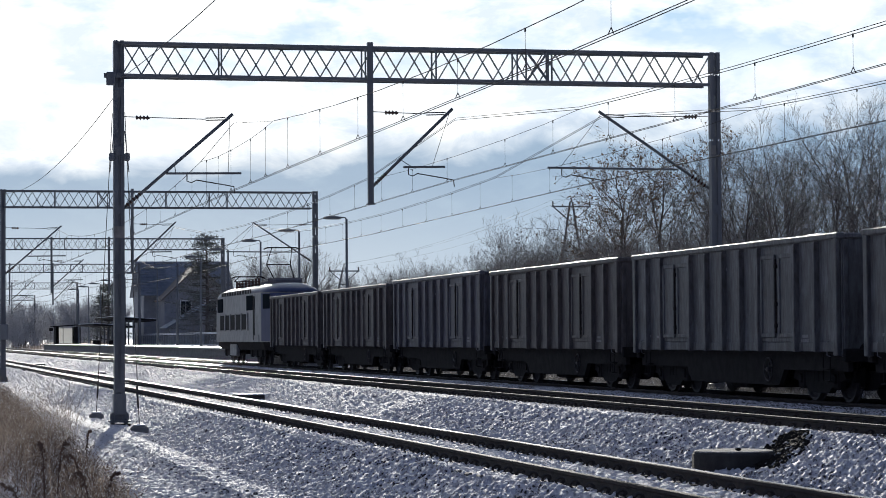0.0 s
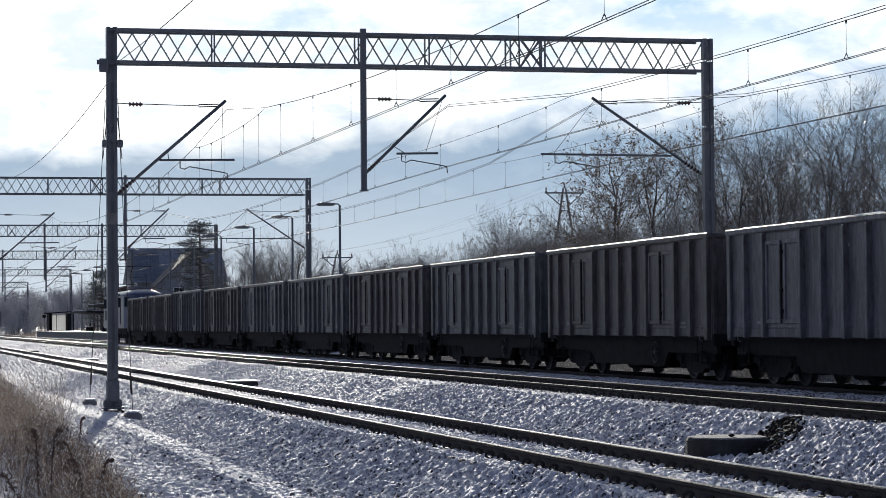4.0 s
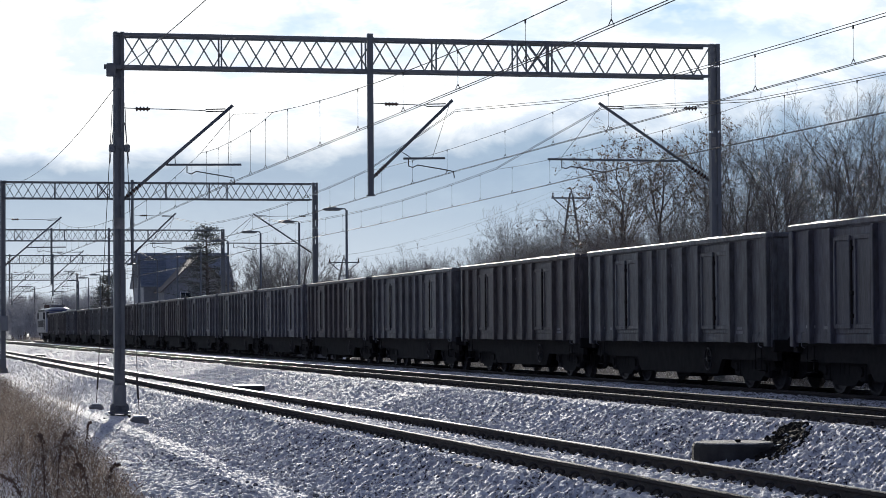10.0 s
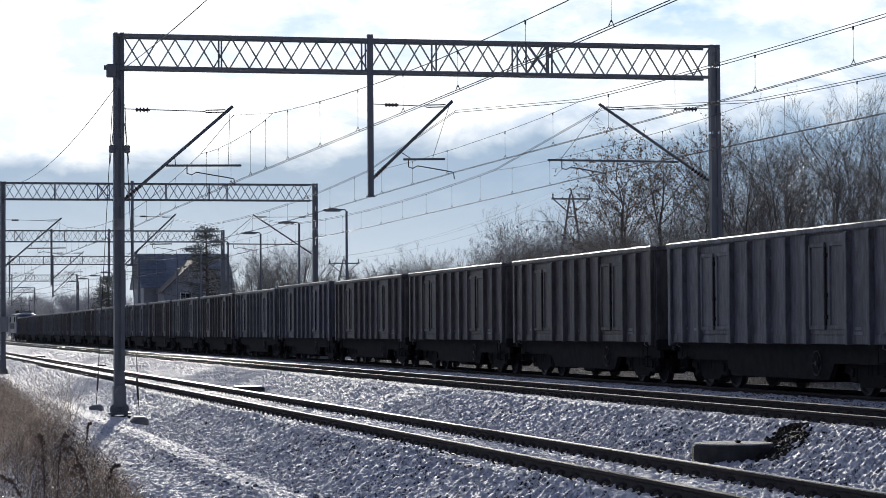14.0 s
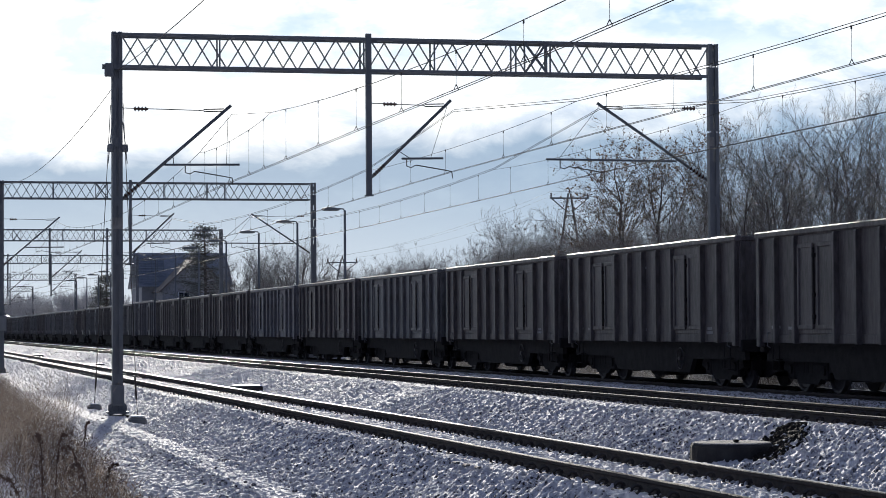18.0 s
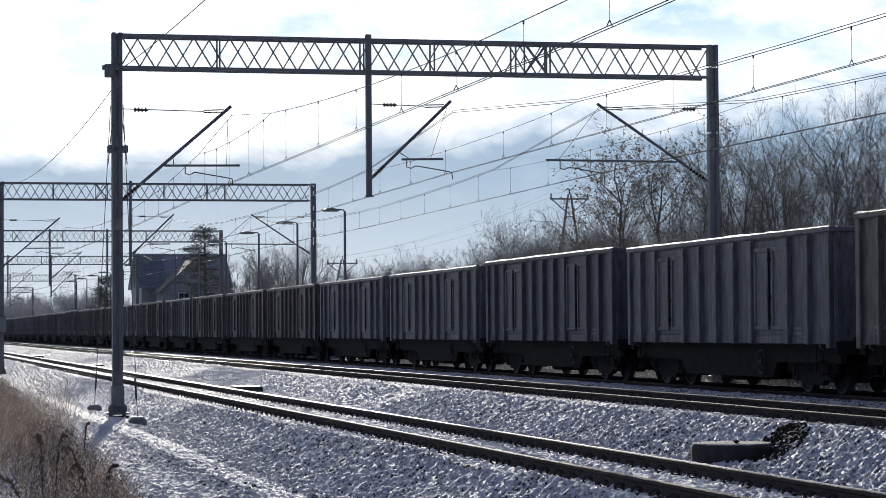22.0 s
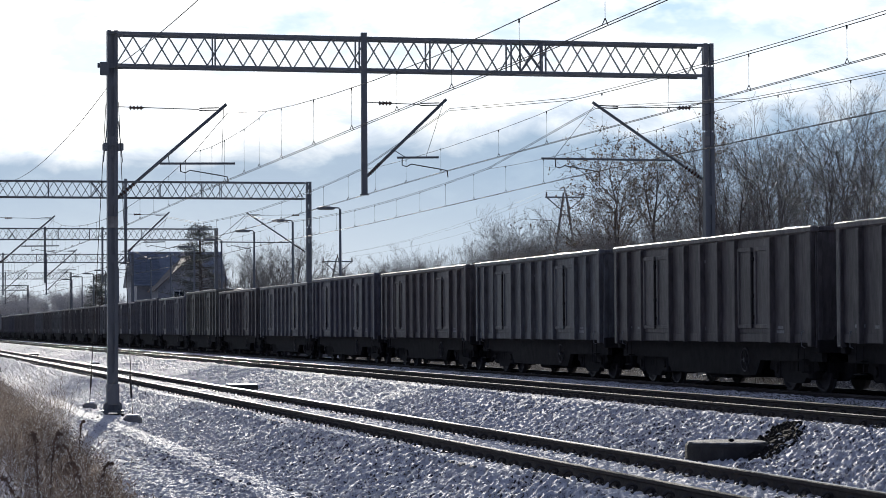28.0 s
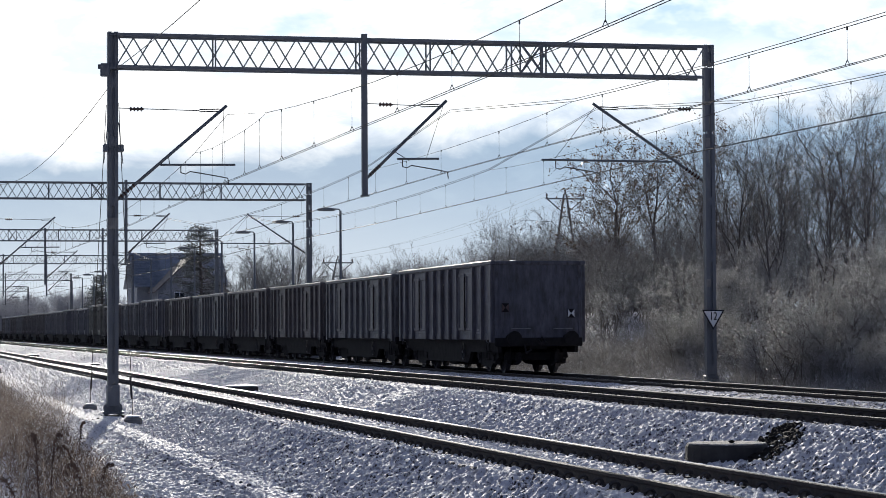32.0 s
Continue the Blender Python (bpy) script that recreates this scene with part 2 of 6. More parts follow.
# frost on the shrubs; in the weeds it paints glints
M_FLAKE = material("frost_and_glint_flakes", (0.56, 0.55, 0.53), (0.72, 0.71, 0.69), 3, 0.5, 0, 0.0, through_light=0.5)
M_LEAF = material("withered_leaves", (0.10, 0.07, 0.045), (0.16, 0.11, 0.07), 5, 0.7, 0, 0.0, through_light=0.4)
M_BALLAST = snow_ground("dark_track_ballast", (0.58, 0.57, 0.63), (0.76, 0.75, 0.79), (0.06, 0.055, 0.052), (0.11, 0.10, 0.095), -0.03, 0.05, 0.25)
M_PANE = material("frosted_shelter_pane", (0.75, 0.76, 0.76), (0.8, 0.8, 0.8), 3, 0.4, 0, 0.0, through_light=0.6)
M_NEEDLE = material("dark_needles", (0.12, 0.135, 0.122), (0.20, 0.215, 0.20), 3, 0.7, 0, 0.0)
# straw and dead leaves: the pale spots put glints into the colour
M_STRAW = material("dry_straw", (0.246, 0.200, 0.157), (0.420, 0.348, 0.283), 2, 0.4, 0, 0.0, (1, 1, 1), (0.58, 0.55, 0.52), 0.2, 3, through_light=0.25, islands=0.6)
M_DEAD = material("curled_dead_leaves", (0.102, 0.071, 0.051), (0.255, 0.187, 0.139), 9, 0.55, 0, 0.0, (1, 1, 1), (0.42, 0.37, 0.32), 0.25, 3, through_light=0.3, islands=0.6)
M_DOCK = material("dark_seed_stalk", (0.078, 0.052, 0.039), (0.143, 0.091, 0.065), 9, 0.8, 0, 0.4)
M_UNDER = material("sooty_running_gear", (0.018, 0.0165, 0.0165), (0.030, 0.027, 0.0265), 4, 0.85, 0.0, 0.3, spec=0.12)
M_WHEEL = material("worn_wheel_steel", (0.05, 0.045, 0.044), (0.08, 0.073, 0.07), 4, 0.65, 0.3, 0.2)
M_COAL = material("coal_under_snow", (0.03, 0.03, 0.033), (0.05, 0.05, 0.055), 3, 0.7, 0, 0.6, (1, 1, 1), (0.78, 0.8, 0.85), 0.52, 5)
M_STENCIL = material("faded_stencil_paint", (0.22, 0.22, 0.22), (0.32, 0.32, 0.32), 12, 0.7, 0, 0.0, (1, 1, 1), (0.10, 0.10, 0.10), 0.4, 3)
M_WHITE = material("white_paint", (0.62, 0.63, 0.64), (0.70, 0.71, 0.72), 4, 0.5, 0, 0.05)
M_BLACK = material("black_paint", (0.02, 0.02, 0.022), (0.03, 0.03, 0.032), 6, 0.8, 0, 0.05, spec=0.1)
M_RED = material("grimy_red_reflector", (0.07, 0.045, 0.045), (0.10, 0.06, 0.058), 6, 0.4, 0, 0.0)


def glass(name, tint, rough=0.05):
    m = bpy.data.materials.new(name)
    m.use_nodes = True
    b = m.node_tree.nodes["Principled BSDF"]
    b.inputs["Base Color"].default_value = (*tint, 1)
    b.inputs["Roughness"].default_value = rough
    b.inputs["Specular IOR Level"].default_value = 0.0
    return m


M_GLASS = glass("dark_window_glass", (0.02, 0.025, 0.03), 0.35)


# ---------------------------------------------------------------- mesh building
class Mesh:
    """Collects faces and turns them into one mesh object."""

    def __init__(self):
        self.v, self.f, self.mi = [], [], []

    def add(self, verts, faces, index=0):
        k = len(self.v)
        self.v.extend(tuple(p) for p in verts)
        self.f.extend(tuple(i + k for i in q) for q in faces)
        self.mi.extend([index] * len(faces))
        return self

    def box(self, x0, x1, y0, y1, z0, z1, bev=0.0, index=0):
        if bev <= 0:
            v = [(x, y, z) for z in (z0, z1) for y in (y0, y1) for x in (x0, x1)]
            return self.add(v, [(0, 2, 3, 1), (4, 5, 7, 6), (0, 1, 5, 4), (2, 6, 7, 3), (0, 4, 6, 2), (1, 3, 7, 5)], index)
        b = min(bev, (x1 - x0) * 0.45, (y1 - y0) * 0.45, (z1 - z0) * 0.45)
        rings = []
        for z, s in ((z0, b), (z0 + b, 0), (z1 - b, 0), (z1, b)):
            a0, a1, c0, c1 = x0 + s, x1 - s, y0 + s, y1 - s
            rings.append([(a0 + b, c0, z), (a1 - b, c0, z), (a1, c0 + b, z), (a1, c1 - b, z), (a1 - b, c1, z), (a0 + b, c1, z), (a0, c1 - b, z), (a0, c0 + b, z)])
        return self.loft(rings, True, index)

    def loft(self, rings, caps=True, index=0, closed=True):
        n = len(rings[0])
        v = [p for r in rings for p in r]
        f = []
        for k in range(len(rings) - 1):
            for i in range(n if closed else n - 1):
                j = (i + 1) % n
                f.append((k * n + i, k * n + j, (k + 1) * n + j, (k + 1) * n + i))
        if caps:
            f.append(tuple(range(n - 1, -1, -1)))
            f.append(tuple((len(rings) - 1) * n + i for i in range(n)))
        return self.add(v, f, index)

    def tube(self, pts, r, sides=6, caps=True, index=0):
        pts = [Vector(p) for p in pts]
        rad = r if isinstance(r, (list, tuple)) else [r] * len(pts)
        rings = []
        for i, p in enumerate(pts):
            d = (pts[min(i + 1, len(pts) - 1)] - pts[max(i - 1, 0)]).normalized()
            u = d.cross(Vector((0, 0, 1)))
            u = (Vector((1, 0, 0)) if u.length < 1e-3 else u).normalized()
            w = u.cross(d)
            rings.append([p + (u * math.cos(a) + w * math.sin(a)) * rad[i] for a in (2 * math.pi * k / sides for k in range(sides))])
        return self.loft(rings, caps, index)

    def beam(self, p, q, w, h, up=(0, 0, 1), index=0):
        p, q, up = Vector(p), Vector(q), Vector(up)
        d = (q - p).normalized()
        u = d.cross(up).normalized() * (w / 2)
        n = u.cross(d).normalized() * (h / 2)
        return self.loft([[e + u + n, e - u + n, e - u - n, e + u - n] for e in (p, q)], True, index)

    def prism(self, outline, axis, lo, hi, index=0):
        """An outline in the plane across axis, drawn out from lo to hi."""
        def at(a, b, c):
            return {"x": (c, a, b), "y": (a, c, b), "z": (a, b, c)}[axis]
        return self.loft([[at(a, b, c) for a, b in outline] for c in (lo, hi)], True, index)

    def lathe(self, profile, axis="x", sides=20, index=0, off=(0, 0, 0)):
        """profile: (along the axis, radius)."""
        rings = []
        for c, r in profile:
            ring = []
            for k in range(sides):
                a = 2 * math.pi * k / sides
                p, q = r * math.cos(a), r * math.sin(a)
                v = {"x": (c, p, q), "y": (q, c, p), "z": (p, q, c)}[axis]
                ring.append((v[0] + off[0], v[1] + off[1], v[2] + off[2]))
            rings.append(ring)
        return self.loft(rings, True, index)

    def data(self, name, mats, smooth=False):
        me = bpy.data.meshes.new(name)
        me.from_pydata([tuple(p) for p in self.v], [], self.f)
        for m in (mats if isinstance(mats, (list, tuple)) else [mats]):
            me.materials.append(m)
        if any(self.mi):
            me.polygons.foreach_set("material_index", self.mi)
        if smooth:
            me.polygons.foreach_set("use_smooth", [True] * len(me.polygons))
        bm = bmesh.new()
        bm.from_mesh(me)
        bmesh.ops.recalc_face_normals(bm, faces=bm.faces)
        bm.to_mesh(me)
        bm.free()
        return me


def part(name, mesh, mat, parent=None, label="", smooth=False, m=None):
    data = mesh.data(name, mat, smooth) if isinstance(mesh, Mesh) else mesh
    ob = new(name, data)
    ob.parent = parent
    if m is not None:
        ob.matrix_basis = m
    if label:
        ob["label"] = label
    return ob


def thing(name, m=None, **tags):
    ob = new(name)
    ob.empty_display_size = 0.3
    if m is not None:
        ob.matrix_basis = m
    return tagged(ob, **tags)


# ---------------------------------------------------------------- plan
T1, T2, T3 = 8.91, 15.09, 19.12      # track centres, metres beside the camera
Z1 = -0.31                           # rail head of track one; tracks two and three lie at 0
GANTRY_Y = [64.8, 129.9, 191.0, 256.0, 340.0, 439.0]
PROFILE = [(-4000, -1.2), (-60, -1.0), (-6, -0.75), (0, -0.75), (3, -0.9), (4.6, -0.93), (5.2, -0.88), (6.2, -0.955), (6.5, -0.88), (7.3, -0.57), (7.5, -0.50),
           (10.3, -0.50), (10.7, -0.58), (11.3, -0.70), (12.0, -0.61), (13.5, -0.22), (13.8, -0.19), (16.3, -0.19), (16.7, -0.06), (17.5, -0.06), (17.9, -0.19), (20.6, -0.19), (21.3, -0.32), (23.0, -0.30),
           (26, 0.0), (32, 0.4), (60, 0.6), (4000, 0.4)]
BANK = [(22.6, 0.0), (25, 0.45), (28, 1.1), (32, 1.6), (45, 1.9), (80, 1.2), (300, 0.0)]
PX, PZ = [p[0] for p in PROFILE], [p[1] for p in PROFILE]


def bank_z(x, y):
    """The bank beside the line, which runs out towards the station."""
    return np.interp(x, [b[0] for b in BANK], [b[1] for b in BANK]) * np.interp(y, [112, 150], [1.0, 0.0])


def ground_z(x, y=300.0):
    return float(np.interp(x, PX, PZ) + bank_z(x, y))


def lattice(xx, yy, seed, size):
    """Smooth value noise on a grid of the given cell size, -1 to 1."""
    g = np.random.RandomState(seed).rand(257, 257) * 2 - 1
    u, v = xx / size, yy / size
    i, j = np.floor(u).astype(int), np.floor(v).astype(int)
    fu, fv = u - i, v - j
    fu, fv = fu * fu * (3 - 2 * fu), fv * fv * (3 - 2 * fv)
    a, b, c, d = (g[(i + p) % 256, (j + q) % 256] for p, q in ((0, 0), (1, 0), (0, 1), (1, 1)))
    return (a * (1 - fu) + b * fu) * (1 - fv) + (c * (1 - fu) + d * fu) * fv


def pebbles(u, v, seed, size):
    """Rounded stones, one to a jittered cell of the given size: height 0 to 1 above the joints between them."""
    g = np.random.RandomState(seed).rand(4, 256, 256)
    ci, cj = np.floor(u / size).astype(int), np.floor(v / size).astype(int)
    top = np.zeros_like(u)
    for di in (-1, 0, 1):
        for dj in (-1, 0, 1):
            i, j = (ci + di) % 256, (cj + dj) % 256
            x, y = (ci + di + 0.15 + 0.7 * g[0, i, j]) * size, (cj + dj + 0.15 + 0.7 * g[1, i, j]) * size
            r = size * (0.36 + 0.34 * g[2, i, j])
            d = ((u - x) ** 2 + (v - y) ** 2) / r ** 2
            top = np.maximum(top, (0.35 + 0.65 * g[3, i, j]) * np.sqrt(np.clip(1 - d, 0, 1)))
    return top


def build_ground():
    xs = np.unique(np.concatenate([[-4000, -1500, -500, -150, -60, -25, -12, -6, -3], np.arange(-1.5, 3, 0.2), np.arange(3, 14, 0.019), np.arange(14, 24, 0.12),
                                   np.arange(24, 40, 0.8), [50, 70, 120, 300, 900, 4000]]))
    ys = np.unique(np.concatenate([[-4000, -800, -200, -60, -20, 0, 8, 14], np.arange(18, 24, 0.2), np.arange(24, 45, 0.045), np.arange(45, 60, 0.07), np.arange(60, 100, 0.13), np.arange(100, 160, 0.4), np.arange(160, 460, 1.4), [500, 600, 800, 1200, 2000, 4000]]))
    xx, yy = np.meshgrid(xs, ys)
    zz = np.interp(xx, PX, PZ) + bank_z(xx, yy)
    near = ((yy > 15) & (yy < 170) & (xx > -2) & (xx < 24)).astype(float)
    across, along = xx * 0.85 - yy * 0.53, (xx * 0.53 + yy * 0.85) * 0.4      # clods drawn out along the wind
    clod = lattice(across, along, 1, 0.034)
    lump = np.abs(clod) ** 0.8 * np.sign(clod) * 0.9 + lattice(across + 3, along, 2, 0.08) * 0.8 + lattice(across, along, 4, 0.25) * 0.6 + lattice(xx, yy, 3, 1.1) * 0.5
    bed = (np.abs(xx - T1) < 1.25) | ((xx > T2 - 1.4) & (xx < T3 + 1.4))
    stone_u, stone_v = xx * 0.85 - yy * 0.53, (xx * 0.53 + yy * 0.85) * 0.36
    rocks = np.zeros_like(xx)
    rows_near = (ys > 17) & (ys < 125)
    cols_near = (xs > -2) & (xs < 22)
    sel = np.ix_(rows_near, cols_near)
    rocks[sel] = pebbles(stone_u[sel], stone_v[sel], 11, 0.075) + 0.4 * pebbles(stone_u[sel] + 7, stone_v[sel], 12, 0.05)
    coarse = np.zeros_like(xx)
    far_sel = np.ix_((ys > 70) & (ys < 330), (xs > 2) & (xs < 22))
    coarse[far_sel] = pebbles(xx[far_sel] * 0.85 - yy[far_sel] * 0.53, (xx[far_sel] * 0.53 + yy[far_sel] * 0.85) * 0.2, 13, 0.13)
    smooth = np.clip((xx - 4.2) / 0.5, 0.35, 1) * np.where(np.abs(xx - 5.3) < 0.3, 0.55, 1.0) * np.clip((125 - yy) / 40, 0, 1)
    lift = lump * 0.55 * np.where(bed, 0.020, np.where(np.abs(xx - 5.3) < 0.32, 0.020, np.where(xx < 7.2, 0.040, 0.054)))
    lift = lift + rocks * smooth * np.where(bed, 0.048, 0.052)
    zz = zz + near * lift + near * np.where(bed, 0, lattice(xx, yy, 5, 4.0) * 0.06)
    away = ((yy > 80) & (yy < 460) & (xx > -2) & (xx < 21)).astype(float) * np.clip((yy - 80) / 60, 0, 1)
    zz = zz + away * lattice(across, along * 0.33, 7, 0.21) * np.where(bed, 0.02, 0.04) + coarse * np.clip((yy - 75) / 40, 0, 1) * np.where(bed, 0.04, 0.13)
    yy = yy - near * np.where(bed, 0.4, 1.0) * 1.0 * np.clip(lift, -0.03, 0.07)
    n, k = xx.shape[1], xx.shape[0]
    v = np.stack([xx, yy, zz], -1).reshape(-1, 3)
    i = (np.arange(k - 1)[:, None] * n + np.arange(n - 1)[None, :]).reshape(-1)
    f = np.stack([i, i + 1, i + n + 1, i + n], -1)
    me = bpy.data.meshes.new("ground")
    me.from_pydata(v.tolist(), [], f.tolist())
    me.polygons.foreach_set("use_smooth", [True] * len(me.polygons))
    me.materials.append(M_SNOWGROUND)
    me.materials.append(M_BALLAST)
    cx = (xs[:-1] + xs[1:]) / 2
    stone = (cx > 14.0) & (cx < 20.9)
    me.polygons.foreach_set("material_index", np.tile(stone.astype(np.int32), k - 1))
    return tagged(new("ground", me), "thin patchy snow over ballast slopes and rough grass", "ground", kind="structure")


build_ground()


# ---------------------------------------------------------------- tracks
RAIL = [(-0.075, -0.18), (0.075, -0.18), (0.075, -0.165), (0.018, -0.145), (0.011, -0.06), (0.036, -0.045), (0.036, -0.010), (0.026, 0.0), (-0.026, 0.0), (-0.036, -0.010), (-0.036, -0.045), (-0.011, -0.06), (-0.018, -0.145), (-0.075, -0.165)]


def rail_mesh(head):
    me = Mesh()
    n = len(RAIL)
    rings = [[(a, y, b) for a, b in RAIL] for y in (-40, 20, 30, 45, 65, 100, 160, 300, 560)]
    v = [p for r in rings for p in r]
    for k in range(len(rings) - 1):
        for i in range(n):
            j = (i + 1) % n
            q = [k * n + i, k * n + j, (k + 1) * n + j, (k + 1) * n + i]
            me.add([v[t] for t in q], [(0, 1, 2, 3)], 1 if i == 7 else 0)
    return me.data("rail", [M_RAIL, head])


def fastening_mesh():
    """Base plate, and on each side of the rail a domed clamp with its coiled ring and bolt."""
    me = Mesh().box(-0.20, 0.20, -0.08, 0.08, -0.175, -0.152, 0.006)
    for s in (-1, 1):
        x = s * 0.13
        me.box(x - 0.05, x + 0.05, -0.07, 0.07, -0.178, -0.15, 0.01)
        coil = []
        for k in range(19):
            t = 2 * math.pi * k / 9
            coil.append((x + 0.05 * math.cos(t), -0.045 + 0.09 * k / 18, -0.125 + 0.05 * math.sin(t)))
        me.tube(coil, 0.015, 4)
    return me


rail_sets = {k: rail_mesh(m) for k, m in ((1, M_RAILTOP), (2, M_RAILDULL), (3, M_RAILSHINE))}
fast = fastening_mesh()
fast_data = fast.data("fastening", M_FASTEN)
sleeper_data = Mesh().box(-1.3, 1.3, -0.13, 0.13, -0.36, -0.172, 0.02).data("sleeper", M_SLEEPER)
STEP = 0.64


def track(name, x, z, near_y, far_y, label):
    ob = thing(name, pose(x, 0, z), label=label, category="railway track", kind="structure")
    for s in (-1, 1):
        # only track one's near rail takes the head coloured to show no glint
        part("rail", rail_sets[2 if s < 0 and x < 10 else 3 if x > 18 else 1], None, ob, m=pose(s * 0.752, 0, 0, 0, -s * 2.9, 0))
    y, k = 20.0, 0
    rest, rest_f = Mesh(), Mesh()
    while y < 330:
        if near_y < y < far_y:
            part("sleeper", sleeper_data, None, ob, m=pose(0, y, 0))
            for s in (-1, 1):
                part("fastening", fast_data, None, ob, m=pose(s * 0.752, y, 0))
        else:
            rest.box(-1.25, 1.25, y - 0.13, y + 0.13, -0.36, -0.185)
            if y < 150:
                for s in (-0.752, 0.752):
                    for e in (-0.135, 0.135):
                        rest_f.box(s + e - 0.065, s + e + 0.065, y - 0.06, y + 0.06, -0.195, -0.10, 0.03)
        y += STEP
    tagged(part("far_sleepers", rest, M_SLEEPER, ob), kind="stuff")
    tagged(part("far_fastenings", rest_f, M_FASTEN, ob), kind="stuff")


track("track_1", T1, Z1, 20, 94, "rusty rails on snow-dusted sleepers and ballast")
track("track_2", T2, 0.0, 28, 94, "dark rails on snow-dusted sleepers and ballast")
track("track_3", T3, 0.0, 34, 92, "shiny rails under the passing freight train")


# ---------------------------------------------------------------- gantries and overhead line
ZT = 9.18


def mast(parent, x, wide, top, foot, deep=0.17):
    """Two channels with a slot between them, on a bolted foot."""
    h = wide / 2
    me = Mesh()
    holes = [top - 2.45, top - 0.62] if deep < 0.15 else []
    for s in (-1, 1):
        lo, hi = sorted((s * h, s * h * 0.28))
        mid, z = (lo + hi) / 2, foot + 0.12
        for c in holes:
            me.box(lo, hi, -deep, deep, z, c - 0.03)
            me.box(lo, mid - 0.022, -deep, 0.015 - deep, c - 0.03, c + 0.03).box(mid + 0.022, hi, -deep, 0.015 - deep, c - 0.03, c + 0.03)
            z = c + 0.03
        me.box(lo, hi, -deep, deep, z, top)
    if holes:
        z = foot + 0.12
        for a, b in ((5.9, 6.3), (6.85, 7.2), (7.75, 8.0), (8.55, 8.8), (9.0, 9.12)):
            me.box(-h * 0.29, h * 0.29, -deep + 0.04, deep - 0.04, z, a)
            me.box(-h * 0.29, -h * 0.10, -deep + 0.04, 0.05 - deep, a, b).box(h * 0.10, h * 0.29, -deep + 0.04, 0.05 - deep, a, b)
            z = b
        me.box(-h * 0.29, h * 0.29, -deep + 0.04, deep - 0.04, z, top - 0.01)
    else:
        me.box(-h * 0.29, h * 0.29, -deep + 0.04, deep - 0.04, foot + 0.12, top - 0.02)
    z = foot + 0.9
    while z < (top - 4 if holes else top - 1.2):
        me.box(-h * 0.9, h * 0.9, -deep - 0.008, -deep - 0.002, z, z + 0.25)
        z += 1.55
    part("mast", me, M_MAST, parent, m=pose(x, 0, 0))
    ft = Mesh().box(-h - 0.025, h + 0.025, -0.20, 0.20, foot + 0.3, foot + 0.85, 0.01)
    for s in (-1, 1):
        ft.prism([(s * h * 0.8, foot + 0.14), (s * (h + 0.09), foot + 0.14), (s * (h + 0.11), foot + 0.24), (s * (h + 0.09), foot + 0.33), (s * (h + 0.03), foot + 0.38), (s * h * 0.8, foot + 0.38)], "y", -0.12, 0.12)
        for e in (-0.1, 0.1):
            ft.lathe([(foot - 0.05, 0.05), (foot + 0.2, 0.05)], "z", 8, off=(s * (h + 0.04), e, 0))
    ft.box(-h - 0.14, h + 0.14, -0.24, 0.24, foot + 0.1, foot + 0.15)
    part("foot_plate", ft, M_MAST, parent, m=pose(x, 0, 0))
    part("foundation", Mesh().box(-h - 0.2, h + 0.2, -0.4, 0.4, foot - 0.6, foot + 0.06, 0.05), M_EARTH, parent, m=pose(x, 0, 0))


def insulator(me, p, q, r=0.06, discs=5):
    p, q = Vector(p), Vector(q)
    pts, rad = [], []
    for i in range(discs * 3 + 1):
        pts.append(p.lerp(q, i / (discs * 3)))
        rad.append(r if i % 3 == 1 else r * 0.4)
    me.tube(pts, rad, 8)


